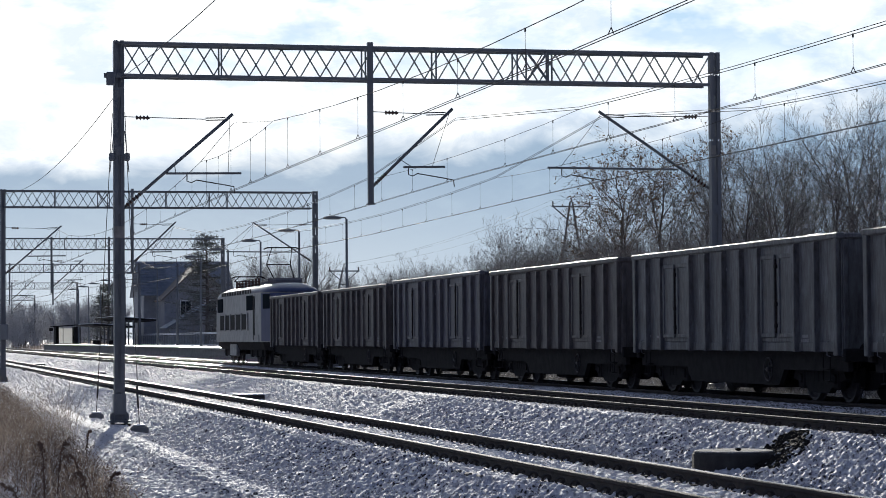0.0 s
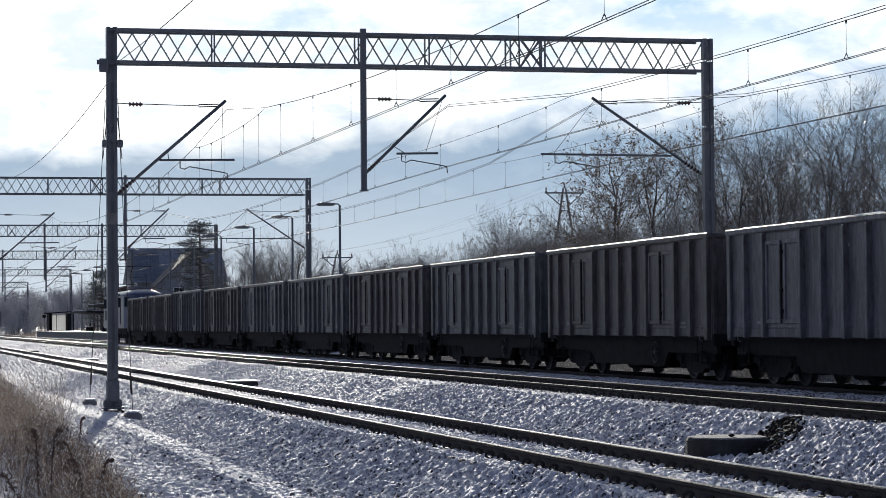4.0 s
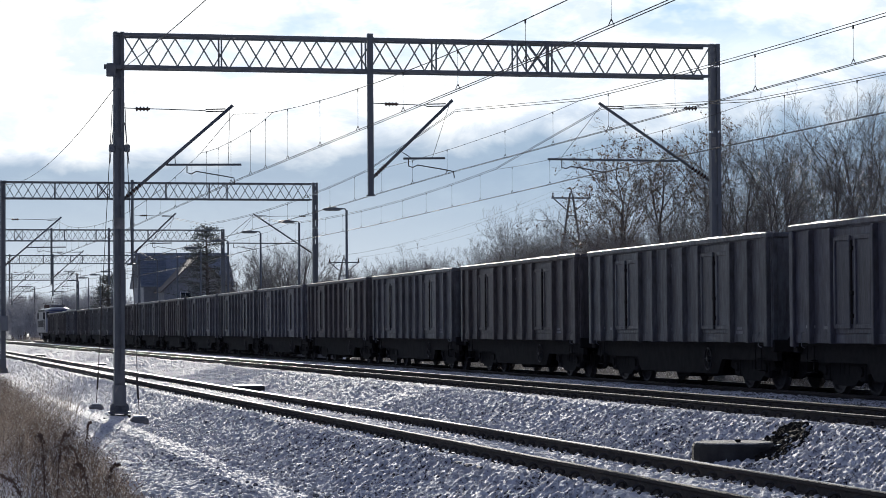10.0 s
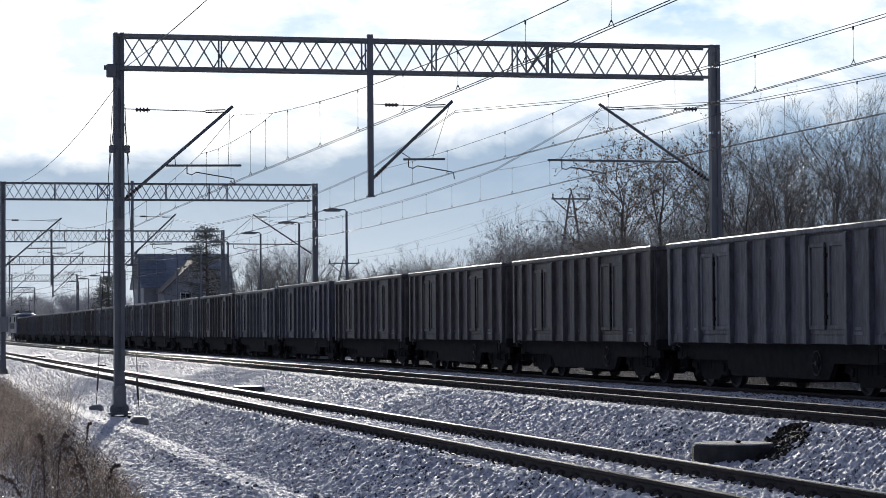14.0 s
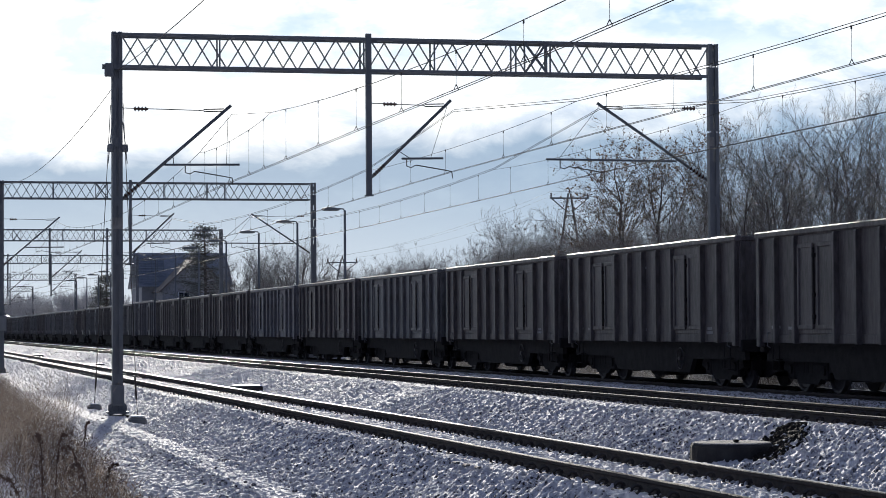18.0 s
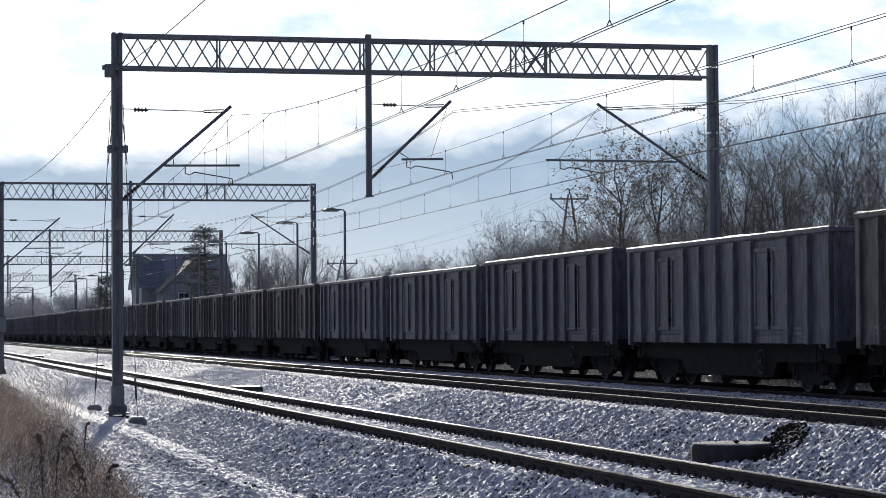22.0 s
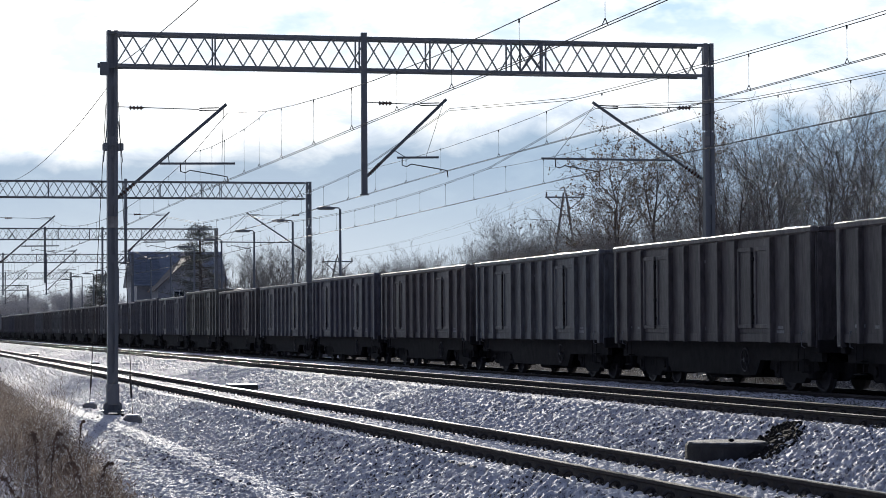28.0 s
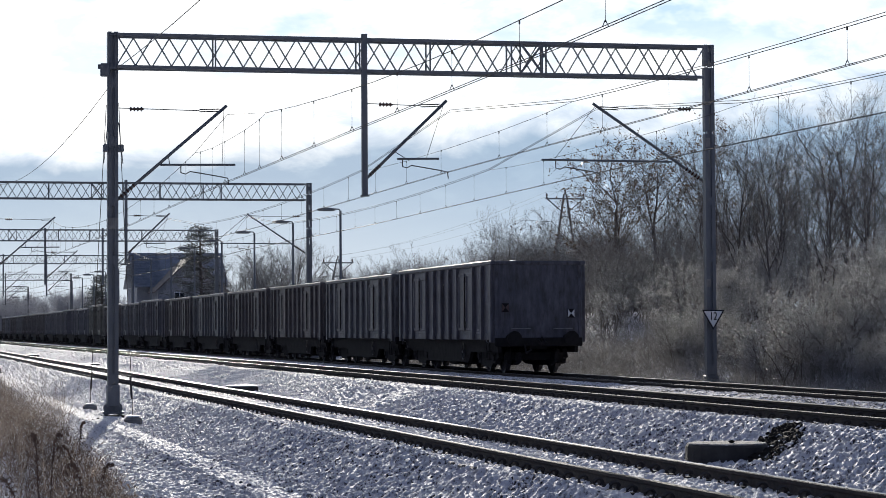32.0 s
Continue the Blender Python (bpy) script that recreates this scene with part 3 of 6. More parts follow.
def cantilever(parent, x0, s, reach, dz, arm0, arm1, wire_x, low=0.0, turn=0):
    """A slanting tube from a mast at x0 to the side s, its stay, and the arm that holds the wire."""
    zb, zt = 5.42 + dz - low, 7.46 + dz
    p, q = Vector((x0 + s * 0.12, 0, zb)), Vector((x0 + s * reach, 0, zt))
    me = Mesh()
    insulator(me, p.lerp(q, 0.03), p.lerp(q, 0.17), 0.07, 5)
    top = Mesh()
    insulator(top, (x0 + s * 0.45, 0, 7.40 + dz), (x0 + s * 0.82, 0, 7.40 + dz), 0.07, 4)
    part("insulator", top, M_INSUL, parent, "brown ribbed insulator", True)
    part("insulator", me, M_INSUL, parent, "brown ribbed insulator", True)
    part("cantilever_tube", Mesh().tube([p, q + (q - p).normalized() * 0.1], 0.042, 8), M_MAST, parent, smooth=True)
    me = Mesh()
    me.tube([(x0 + s * 0.12, 0, 7.42 + dz), (x0 + s * (reach - 0.65), 0, 7.38 + dz)], 0.012, 5)
    for e in (-0.03, 0.03):
        me.tube([(x0 + s * (reach - 0.65), 0, 7.38 + dz + e), (x0 + s * (reach - 0.12), 0, 7.40 + dz + e)], 0.016, 5)
    part("top_stay", me, M_WIRE, parent)
    za = 5.93 + dz
    me = Mesh().tube([(x0 + s * arm0, 0, za), (x0 + s * arm1, 0, za + 0.02)], 0.03, 8)
    k = (za - zb) / (zt - zb)
    me.tube([p.lerp(q, k + 0.1), (x0 + s * (arm0 + 0.25), 0, za)], 0.012, 5)
    part("registration_arm", me, M_MAST, parent, smooth=True)
    part("arm_hanger", Mesh().tube([q, (x0 + s * (arm1 - 0.35), 0, za + 0.02)], 0.007, 5), M_WIRE, parent)
    t = turn or (-1 if wire_x < x0 + s * (arm0 + arm1) / 2 else 1)
    b = wire_x - t * 1.25
    me = Mesh().tube([(b, 0, za), (b, 0, za - 0.2), (b + t * 0.12, 0, za - 0.24), (b + t * 0.25, 0, za - 0.17), (wire_x - t * 0.2, 0, za - 0.30), (wire_x, 0, za - 0.34), (wire_x + t * 0.02, 0, za - 0.52)], 0.016, 6)
    part("steady_arm", me, M_WIRE, parent, smooth=True)


def truss(parent, xa, xb, zt, splice=None, depth=0.96):
    """Four chords and crossing braces in both faces, each brace a piece of its own."""
    for y in (-0.27, 0.27):
        for z in (zt - 0.06, zt - depth + 0.05):
            part("chord", Mesh().box(xa, xb, y - 0.03, y + 0.03, z - 0.042, z + 0.042, 0.01), M_MAST, parent)
    n = int((xb - xa) / 0.475)
    batten = Mesh().box(-0.2, 0.2, -0.24, 0.24, -0.012, 0.012).data("batten", M_MAST)
    for i in range(0, n + 1, 3):
        x = xa + (xb - xa) * i / n
        for z in (zt - 0.06, zt - depth + 0.05):
            part("batten", batten, None, parent, m=pose(x, 0, z))
    z0, z1 = zt - depth + 0.08, zt - 0.09
    step = (xb - xa) / n
    d = Vector((step, 0, z1 - z0))
    up = Mesh().beam((0, 0, 0), d, 0.034, 0.034, (0, 1, 0)).data("brace", M_MAST)
    dn = Mesh().beam((0, 0, d.z), (step, 0, 0), 0.034, 0.034, (0, 1, 0)).data("brace", M_MAST)
    st = Mesh().box(-0.02, 0.02, -0.025, 0.025, 0, z1 - z0).data("stiffener", M_MAST)
    for i in range(n):
        for y, flip in ((-0.27, 0), (0.27, 1)):
            part("brace", up if (i + flip) % 2 else dn, None, parent, m=pose(xa + i * step, y, z0))
    for k in (0.16, 0.4, 0.52, 0.66, 0.72):
        for y in (-0.275, 0.275):
            part("stiffener", st, None, parent, m=pose(xa + (xb - xa) * k, y, z0))
    if splice:
        for x in (splice - 0.31, splice + 0.31):
            part("stiffener", st, None, parent, m=pose(x, -0.275, z0))
        me = Mesh()
        for z in (zt - 0.05, zt - depth + 0.03):
            me.box(splice - 0.38, splice + 0.38, -0.32, 0.32, z - 0.02, z + 0.02)
        me.beam((splice - 0.3, -0.3, z0), (splice + 0.3, -0.3, z1), 0.06, 0.04, (0, 1, 0))
        me.beam((splice - 0.3, -0.3, z1), (splice + 0.3, -0.3, z0), 0.06, 0.04, (0, 1, 0))
        part("splice_plate", me, M_MAST, parent)


def drop_post(parent, x, zb):
    me = Mesh().box(-0.085, 0.065, -0.36, -0.30, zb, ZT + 0.08).box(-0.083, -0.03, -0.298, -0.22, zb, ZT + 0.076).box(0.01, 0.063, -0.298, -0.22, zb, ZT + 0.076)
    me.box(-0.12, 0.1, -0.39, -0.22, zb - 0.04, zb - 0.004)
    part("drop_post", me, M_MAST, parent, m=pose(x, 0, 0))


def gantry(y, xl, xr, drops, label, splice=None, first=False):
    g = thing("catenary_gantry", pose(0, y, 0), label=label, category="gantry", group="gantries over the tracks")
    mast(g, xl, 0.27, ZT + 0.02, -0.94)
    mast(g, xr + 0.07, 0.28, ZT + 0.02, -0.85, 0.11)
    truss(g, xl + 0.1, xr - 0.15, ZT, splice)
    for x, zb in drops:
        drop_post(g, x, zb)
    return g


for i, y in enumerate(GANTRY_Y):
    if i < 2:
        g = gantry(y, 6.0, 22.45, [(12.71, 4.93)], "grey-green lattice gantry carrying the overhead line over three tracks", 17.35 if i == 0 else 11.2)
        cantilever(g, 6.0, 1, 2.95, -0.22, 1.25, 3.25, 9.05, 0.42)
        cantilever(g, 12.71, 1, 2.25, 0.0, 0.95, 2.1, 15.05)
        cantilever(g, 22.45, -1, 3.2, 0.0, 1.0, 4.75, 19.35, 0.0, 1)
    else:
        g = gantry(y, 5.4, 25.7, [(12.5, 4.93), (16.9, 4.93)], "distant grey-green lattice gantry over the station tracks", 10.0)
        cantilever(g, 5.4, 1, 3.3, -0.2, 1.25, 3.5, 9.0, 0.4)
        cantilever(g, 12.5, 1, 2.4, 0.0, 0.95, 2.4, 15.05)
        cantilever(g, 16.9, 1, 2.2, 0.0, 0.9, 2.1, 19.1)


def catenary(x, dz, top, joint, zj, zm, label):
    """Messenger hung from the cantilevers at height top, its Y-shaped stitch rope joined at zj, lowest point zm, droppers and twin contact wires."""
    ob = thing("overhead_line", pose(x, 0, 0), label=label, category="overhead wire", group="overhead lines")
    sup = [-0.5] + GANTRY_Y
    c1, last = [], 0.0
    for i, y in enumerate(sup):
        sx = 0.05 if i < 2 else (0.12 if i % 2 else -0.12)
        if i:
            c1.append(((sx + last) / 2, (y + sup[i - 1]) / 2, 5.50 + dz))
        c1.append((sx, y, 5.60 + dz))
        last = sx
    cx, cy, cz = ([q[i] for q in c1] for i in range(3))

    def at(y):
        return float(np.interp(y, cy, cx))

    def height(d, span):
        if d < joint:
            return top + (zj - top) * d / joint
        deep = (zj - zm) * (span / 65) ** 2
        return zj - deep + deep * (1 - (d - joint) / (span / 2 - joint)) ** 2

    def dropper(y, z):
        px, pz = at(y), float(np.interp(y, cy, cz))
        me = Mesh().tube([(px, y, z), (px, y, pz + 0.06)], 0.0035, 4)
        for e in (-0.04, 0.04):
            me.tube([(px, y, pz + 0.09), (px + e, y, pz)], 0.007, 5)
        me.box(px - 0.010, px + 0.010, y - 0.015, y + 0.015, z - 0.05, z + 0.012)
        part("dropper", me, M_WIRE, ob)
    msg = []
    for a, b in zip(sup, sup[1:]):
        marks = sorted([0, joint, b - a - joint] + [joint + (b - a - 2 * joint) * k / 12 for k in range(1, 12)])
        msg += [(at(a + d), a + d, height(min(d, b - a - d), b - a)) for d in marks]
        m = max(5, int((b - a - 2 * joint) / 4.1))
        for k in range(m):
            d = joint + (b - a - 2 * joint) * (k + 0.5) / m
            dropper(a + d, height(min(d, b - a - d), b - a))
    msg.append((at(sup[-1]), sup[-1], top))
    part("messenger_wire", Mesh().tube(msg, 0.008, 5, False), M_WIRE, ob)
    if dz == 0:
        part("messenger_wire", Mesh().tube([(q[0] + 0.03, q[1], q[2] + 0.06) for q in msg], 0.007, 5, False), M_WIRE, ob)
    for e in (-0.04, 0.04):
        part("contact_wire", Mesh().tube([(q[0] + e, q[1], q[2]) for q in c1], 0.007, 5, False), M_WIRE, ob)
    for y in GANTRY_Y[:4]:
        rope = [(at(y + u * joint), y + u * joint, zj - v) for u, v in ((-1, 0), (-0.75, 0.08), (-0.45, 0.13), (0, 0.15), (0.45, 0.13), (0.75, 0.08), (1, 0))]
        part("stitch_rope", Mesh().tube(rope, 0.006, 5, False), M_WIRE, ob)
        for u in (-0.82, -0.45, 0.08, 0.45, 0.82):
            dropper(y + u * joint, zj - (0.06 if abs(u) > 0.6 else 0.135))


catenary(9.0, -0.32, 7.07, 6.8, 6.53, 5.80, "thin contact and messenger wires over the outer track")
catenary(15.05, 0.0, 7.22, 12.2, 6.39, 6.12, "thin contact and messenger wires over the middle track")
catenary(19.2, 0.0, 7.34, 12.0, 6.45, 6.17, "thin contact and messenger wires over the busy track")


# ---------------------------------------------------------------- freight train
PITCH, N_WAGONS = 14.37, 40
RUN = [(0, 0.0), (3, 48.2), (6, 96.7), (10, 162.1), (14, 227.3), (18, 293.0), (22, 359.4), (25, 409.9), (30.5, 503.5), (32, 529.6)]
COEF = np.polyfit([r[0] for r in RUN], [r[1] for r in RUN], 3, w=[3, 1, 1, 1, 1, 1, 1, 1, 1, 2])


def run(t):
    """Metres that the train has gone at t seconds."""
    return float(np.polyval(COEF, t) - np.polyval(COEF, 0))


HL, HW = 6.53, 1.36
RIBS = [-5.42, -4.32, -2.22, -1.12, 0.0, 1.12, 2.22, 4.32, 5.42]
wheelsets = {}


def wheel_mesh(r):
    me = Mesh()
    me.lathe([(-0.9, 0.075), (0.9, 0.075)], "x", 10)
    for s in (-1, 1):
        a = s * 0.752
        me.lathe([(a - s * 0.065, r * 0.6), (a - s * 0.065, r + 0.03), (a - s * 0.04, r + 0.03), (a - s * 0.03, r), (a + s * 0.06, r - 0.005), (a + s * 0.06, r - 0.06), (a + s * 0.02, r - 0.09), (a + s * 0.01, 0.2), (a + s * 0.06, 0.16), (a + s * 0.06, 0.08)], "x", 24)
        for k in range(4):
            t = k * math.pi / 2
            me.box(a + s * 0.055, a + s * 0.075, 0.1 * math.cos(t) - 0.02, 0.1 * math.cos(t) + 0.02, 0.1 * math.sin(t) - 0.02, 0.1 * math.sin(t) + 0.02)
    return me


wheel_data = wheel_mesh(0.46).data("wheelset", M_WHEEL)


def bogie_mesh():
    me = Mesh()
    for s in (-1, 1):
        x0, x1 = sorted((s * 0.93, s * 1.07))
        me.prism([(-1.4, 0.46), (-1.25, 0.74), (-0.55, 0.84), (0.55, 0.84), (1.25, 0.74), (1.4, 0.46), (0.75, 0.34), (0.5, 0.18), (-0.5, 0.18), (-0.75, 0.34)], "x", x0, x1)
        for y in (-0.9, 0.9):
            me.box(x0 - 0.02, x1 + 0.03, y - 0.2, y + 0.2, 0.26, 0.66, 0.04)
            me.lathe([(s * 1.06, 0.11), (s * 1.13, 0.09)], "x", 10, off=(0, y, 0.46))
        for y in (-0.22, 0, 0.22):
            me.lathe([(0.40, 0.08), (0.72, 0.08)], "z", 8, off=(s * 1.0, y, 0))
        me.prism([(-1.95, 0.62), (1.95, 0.62), (1.9, 0.34), (1.5, 0.24), (0.3, 0.22), (-0.3, 0.22), (-1.5, 0.24), (-1.9, 0.34)], "x", s * 0.55 - 0.04, s * 0.55 + 0.04)
    me.box(-0.95, 0.95, -0.25, 0.25, 0.40, 0.88, 0.03)
    for y in (-1.42, 1.42):
        me.box(-0.9, 0.9, y - 0.05, y + 0.05, 0.40, 0.62)
        for s in (-1, 1):
            me.box(s * 0.75 - 0.06, s * 0.75 + 0.06, y - 0.06, y + 0.04, 0.28, 0.70, 0.02)
    return me


def wagon(paint, dark, rim_snow, label, z1=3.22):
    w = thing("coal_wagon", label=label, category="freight wagon", group="wagons of the coal train")
    z0 = 1.02
    side = Mesh().box(-0.025, 0.025, -HL, HL, z0, z1)
    side.box(-0.04, 0.03, -HL, HL, z0 - 0.02, z0 + 0.16, 0.01)
    side_data = side.data("side_wall", paint)
    rib = Mesh()
    rib.loft([[(-d, -0.05, z), (-d, 0.045, z), (-d + 0.012, 0.055, z), (0.0, 0.075, z), (0.0, -0.075, z), (-d + 0.012, -0.06, z)] for z, d in ((z0 - 0.03, 0.125), (z0 + 0.05, 0.135), (z1 - 0.12, 0.135), (z1 - 0.08, 0.12))])
    rib_data = rib.data("rib", paint)
    corner_data = Mesh().box(-0.10, 0.03, -0.10, 0.10, z0 - 0.1, z1 - 0.05, 0.015).data("corner_post", paint)
    door_data = Mesh().box(-0.045, -0.012, -1.02, 1.02, z0 + 0.17, z1 - 0.1, 0.008).data("side_door", paint)
    leaf = Mesh().box(-0.07, -0.046, -0.36, 0.36, z0 + 0.34, z1 - 0.34, 0.008)
    for e in (-0.36, 0.36):
        leaf.box(-0.10, -0.05, e - 0.045, e + 0.045, z0 + 0.3, z1 - 0.3, 0.012)
    for e in (z0 + 0.3, z1 - 0.3):
        leaf.box(-0.095, -0.05, -0.40, 0.40, e - 0.045, e + 0.045, 0.012)
    leaf_data = leaf.data("door_leaf", paint)
    latch = Mesh().tube([(-0.10, 0, z0 + 0.35), (-0.10, 0, z1 - 0.35)], 0.022, 6)
    for e in (z0 + 0.5, 1.95, z1 - 0.5):
        latch.box(-0.125, -0.046, -0.05, 0.05, e - 0.04, e + 0.04, 0.01)
    latch_data = latch.data("door_latch", dark)
    for s in (-1, 1):
        turn = pose(s * HW, 0, 0, 0, 0, 0 if s < 0 else 180)
        part("side_wall", side_data, None, w, m=turn)
        for y in RIBS:
            part("rib", rib_data, None, w, m=turn @ pose(0, y, 0))
        for y in (-HL + 0.1, HL - 0.1):
            part("corner_post", corner_data, None, w, m=turn @ pose(0, y, 0))
        for y in (-3.27, 3.27):
            d = part("side_door", door_data, None, w, m=turn @ pose(0, y, 0))
            part("door_latch", latch_data, None, d)
            for e in (-0.51, 0.51):
                part("door_leaf", leaf_data, None, d, m=pose(0, e, 0))
    for y, z, ln in ((5.55, 1.32, 0.5), (5.55, 1.22, 0.34), (4.75, 1.30, 0.22), (-4.7, 1.30, 0.3), (-4.7, 1.21, 0.42), (0.0, 1.28, 0.25), (0.0, 2.75, 0.3)):
        part("marking", Mesh().box(-HW - 0.032, -HW - 0.027, y - ln / 2, y + ln / 2, z - 0.03, z + 0.03), M_STENCIL, w, "faded pale stencil bar")
    end = Mesh().box(-HW, HW, -0.025, 0.025, z0 - 0.12, z1, 0.01)
    end_data = end.data("end_wall", paint)
    stiff = Mesh().box(-0.05, 0.05, 0.026, 0.065, z0 - 0.1, z1 - 0.07, 0.01).data("end_stiffener", paint)
    for turn in (pose(0, HL, 0), pose(0, -HL, 0, 0, 0, 180)):
        e = part("end_wall", end_data, None, w, m=turn)
        for x in (-HW + 0.08, HW - 0.08):
            part("end_stiffener", stiff, None, e, m=pose(x, 0, 0))
    long_rail = Mesh().box(-0.11, 0.07, -HL - 0.07, HL + 0.07, z1 - 0.07, z1 + 0.06, 0.025).data("top_rail", paint)
    cross_rail = Mesh().box(-HW + 0.05, HW - 0.05, -0.08, 0.08, z1 - 0.06, z1 + 0.05, 0.025).data("top_rail", paint)
    for s in (-1, 1):
        part("top_rail", long_rail, None, w, m=pose(s * HW, 0, 0, 0, 0, 0 if s < 0 else 180))
        part("top_rail", cross_rail, None, w, m=pose(0, s * HL, 0))
    under = Mesh().box(-HW + 0.04, HW - 0.04, -HL, HL, 0.94, 1.03)
    under.box(-0.25, 0.25, -HL, HL, 0.72, 0.96)
    for s in (-1, 1):
        under.prism([(-HL, 1.0), (HL, 1.0), (HL, 0.62), (3.1, 0.62), (2.8, 0.30), (-2.8, 0.30), (-3.1, 0.62), (-HL, 0.62)], "x", s * 1.18 - 0.05, s * 1.18 + 0.05)
        under.box(-HW + 0.02, HW - 0.02, s * HL - 0.12, s * HL + 0.12, 0.80, 1.06, 0.02)
    under.lathe([(-0.9, 0.2), (0.1, 0.2)], "y", 12, off=(0.6, 0.8, 0.62))
    part("underframe", under, dark, w)
    for y, z, h, d in ((-1.7, 0.24, 0.4, 0.7), (0.1, 0.20, 0.44, 1.1), (1.9, 0.28, 0.36, 0.6)):
        part("brake_gear", Mesh().box(-1.05, -0.3, y - d / 2, y + d / 2, z, z + h, 0.05), dark, w)
    part("brake_rod", Mesh().tube([(-0.6, -5.5, 0.42), (-0.6, 5.5, 0.42)], 0.03, 6), dark, w)
    for y in (-4.6, 4.6):
        b = part("bogie", BOGIE, None, w, m=pose(0, y, 0))
        for d in (-0.9, 0.9):
            wheelsets.setdefault(("wagon", d), []).append(part("wheelset", wheel_data, None, b, m=pose(0, d, 0.46)))
    for s in (-1, 1):
        for x in (-0.875, 0.875):
            part("buffer", BUFFER, None, w, m=pose(x, s * HL, 1.04, 0, 0, 0 if s > 0 else 180))
        part("coupling", COUPLING, None, w, m=pose(0, s * HL, 1.0, 0, 0, 0 if s > 0 else 180))
        part("step", STEPS, None, w, m=pose(-HW + 0.02, s * 5.7, 0))
        part("handle", HANDLE, None, w, "pale grab handle", m=pose(-HW - 0.02, s * 5.95, 0.9))
    part("handwheel", HANDWHEEL, None, w, m=pose(-1.28, -2.3, 0.62))
    load = Mesh()
    nx, ny = 8, 40
    rnd = random.Random(len(label))
    rows = []
    for j in range(ny + 1):
        y = -HL + 0.05 + (2 * HL - 0.1) * j / ny
        r = []
        for i in range(nx + 1):
            u = i / nx
            x = (-HW + 0.03) + (2 * HW - 0.06) * u
            hump = 0.55 * math.sin(math.pi * u) * (0.45 + 0.4 * math.sin(y * 0.75 + rim_snow) ** 2) * min(1, (HL - abs(y)) / 1.0)
            r.append((x, y, z1 - 0.16 + hump * 0.6 + rnd.uniform(-0.05, 0.05)))
        rows.append(r)
    load.loft(rows, False, closed=False)
    part("load", load, M_COAL, w, "dark coal dusted with snow", True)
    y = -HL
    while y < HL - 0.3:
        k = rnd.uniform(0.3, 1.3)
        if rnd.random() < 0.45:
            part("snow_crust", Mesh().box(-HW - 0.06, -HW + 0.05, y, min(HL, y + k), z1 + 0.055, z1 + 0.062 + rnd.uniform(0.0, 0.022), 0.012), M_SNOW, w, "thin crust of white snow")
        y += k + rnd.uniform(0.0, 0.25)
    return w


BOGIE = bogie_mesh().data("bogie", M_UNDER)
BUFFER = Mesh().lathe([(0.0, 0.13), (0.08, 0.13), (0.1, 0.09), (0.42, 0.085), (0.5, 0.07), (0.56, 0.07), (0.58, 0.22), (0.62, 0.22)], "y", 16).data("buffer", M_UNDER)
cp = Mesh().tube([(0, 0, 0), (0, 0.35, 0.0), (0, 0.45, 0.06)], 0.045, 6)
cp.tube([(-0.08, 0.3, 0), (-0.08, 0.72, -0.12), (0.08, 0.72, -0.12), (0.08, 0.3, 0)], 0.025, 6)
cp.tube([(0.45, 0, -0.05), (0.45, 0.35, -0.4), (0.4, 0.7, -0.3)], 0.03, 6)
COUPLING = cp.data("coupling", M_UNDER)
sp = Mesh()
for dy in (-0.18, 0.18):
    sp.tube([(0, dy, 0.95), (0, dy, 0.42)], 0.014, 5)
for dz in (0.42, 0.66):
    sp.box(-0.06, 0.08, -0.18, 0.18, dz - 0.012, dz + 0.012)
STEPS = sp.data("step", M_UNDER)
HANDLE = Mesh().tube([(0.02, 0, 0), (-0.05, 0, 0.03), (-0.05, 0, 0.3), (0.02, 0, 0.33)], 0.012, 6).data("handle", M_STENCIL)
hw = Mesh()
ring = [(0, 0.24 * math.cos(2 * math.pi * k / 20), 0.24 * math.sin(2 * math.pi * k / 20)) for k in range(21)]
hw.tube(ring, 0.016, 6)
for k in range(3):
    hw.tube([(0, 0, 0), (0, 0.24 * math.cos(k * 2.09), 0.24 * math.sin(k * 2.09))], 0.012, 5)
hw.lathe([(-0.03, 0.05), (0.2, 0.05)], "x", 10)
HANDWHEEL = hw.data("handwheel", M_WHEEL)


def wagon_paint(name, a, b, rust):
    return material(name, a, b, 2.1, 0.55, 0.0, 0.35, (1, 1.2, 0.3), rust, 0.46, 3.0, 18.0, 0.4)


PAINTS = [
    (wagon_paint("blue_grey_wagon_paint", (0.111, 0.114, 0.129), (0.196, 0.199, 0.219), (0.052, 0.044, 0.041)), "loaded high-sided coal wagon, dusty blue-grey steel with ribs"),
    (wagon_paint("dark_brown_wagon_paint", (0.081, 0.073, 0.072), (0.150, 0.132, 0.130), (0.035, 0.030, 0.029)), "loaded high-sided coal wagon, dark brown rusty ribbed steel"),
    (wagon_paint("slate_wagon_paint", (0.097, 0.101, 0.107), (0.180, 0.183, 0.190), (0.043, 0.037, 0.036)), "loaded high-sided coal wagon, dirty slate-grey ribbed steel"),
    (wagon_paint("olive_wagon_paint", (0.112, 0.111, 0.092), (0.194, 0.191, 0.159), (0.048, 0.041, 0.038)), "loaded high-sided coal wagon, faded olive-green ribbed steel"),
    (wagon_paint("navy_wagon_paint", (0.076, 0.077, 0.094), (0.134, 0.134, 0.160), (0.043, 0.038, 0.039)), "loaded high-sided coal wagon, navy-blue steel with pale streaks"),
]
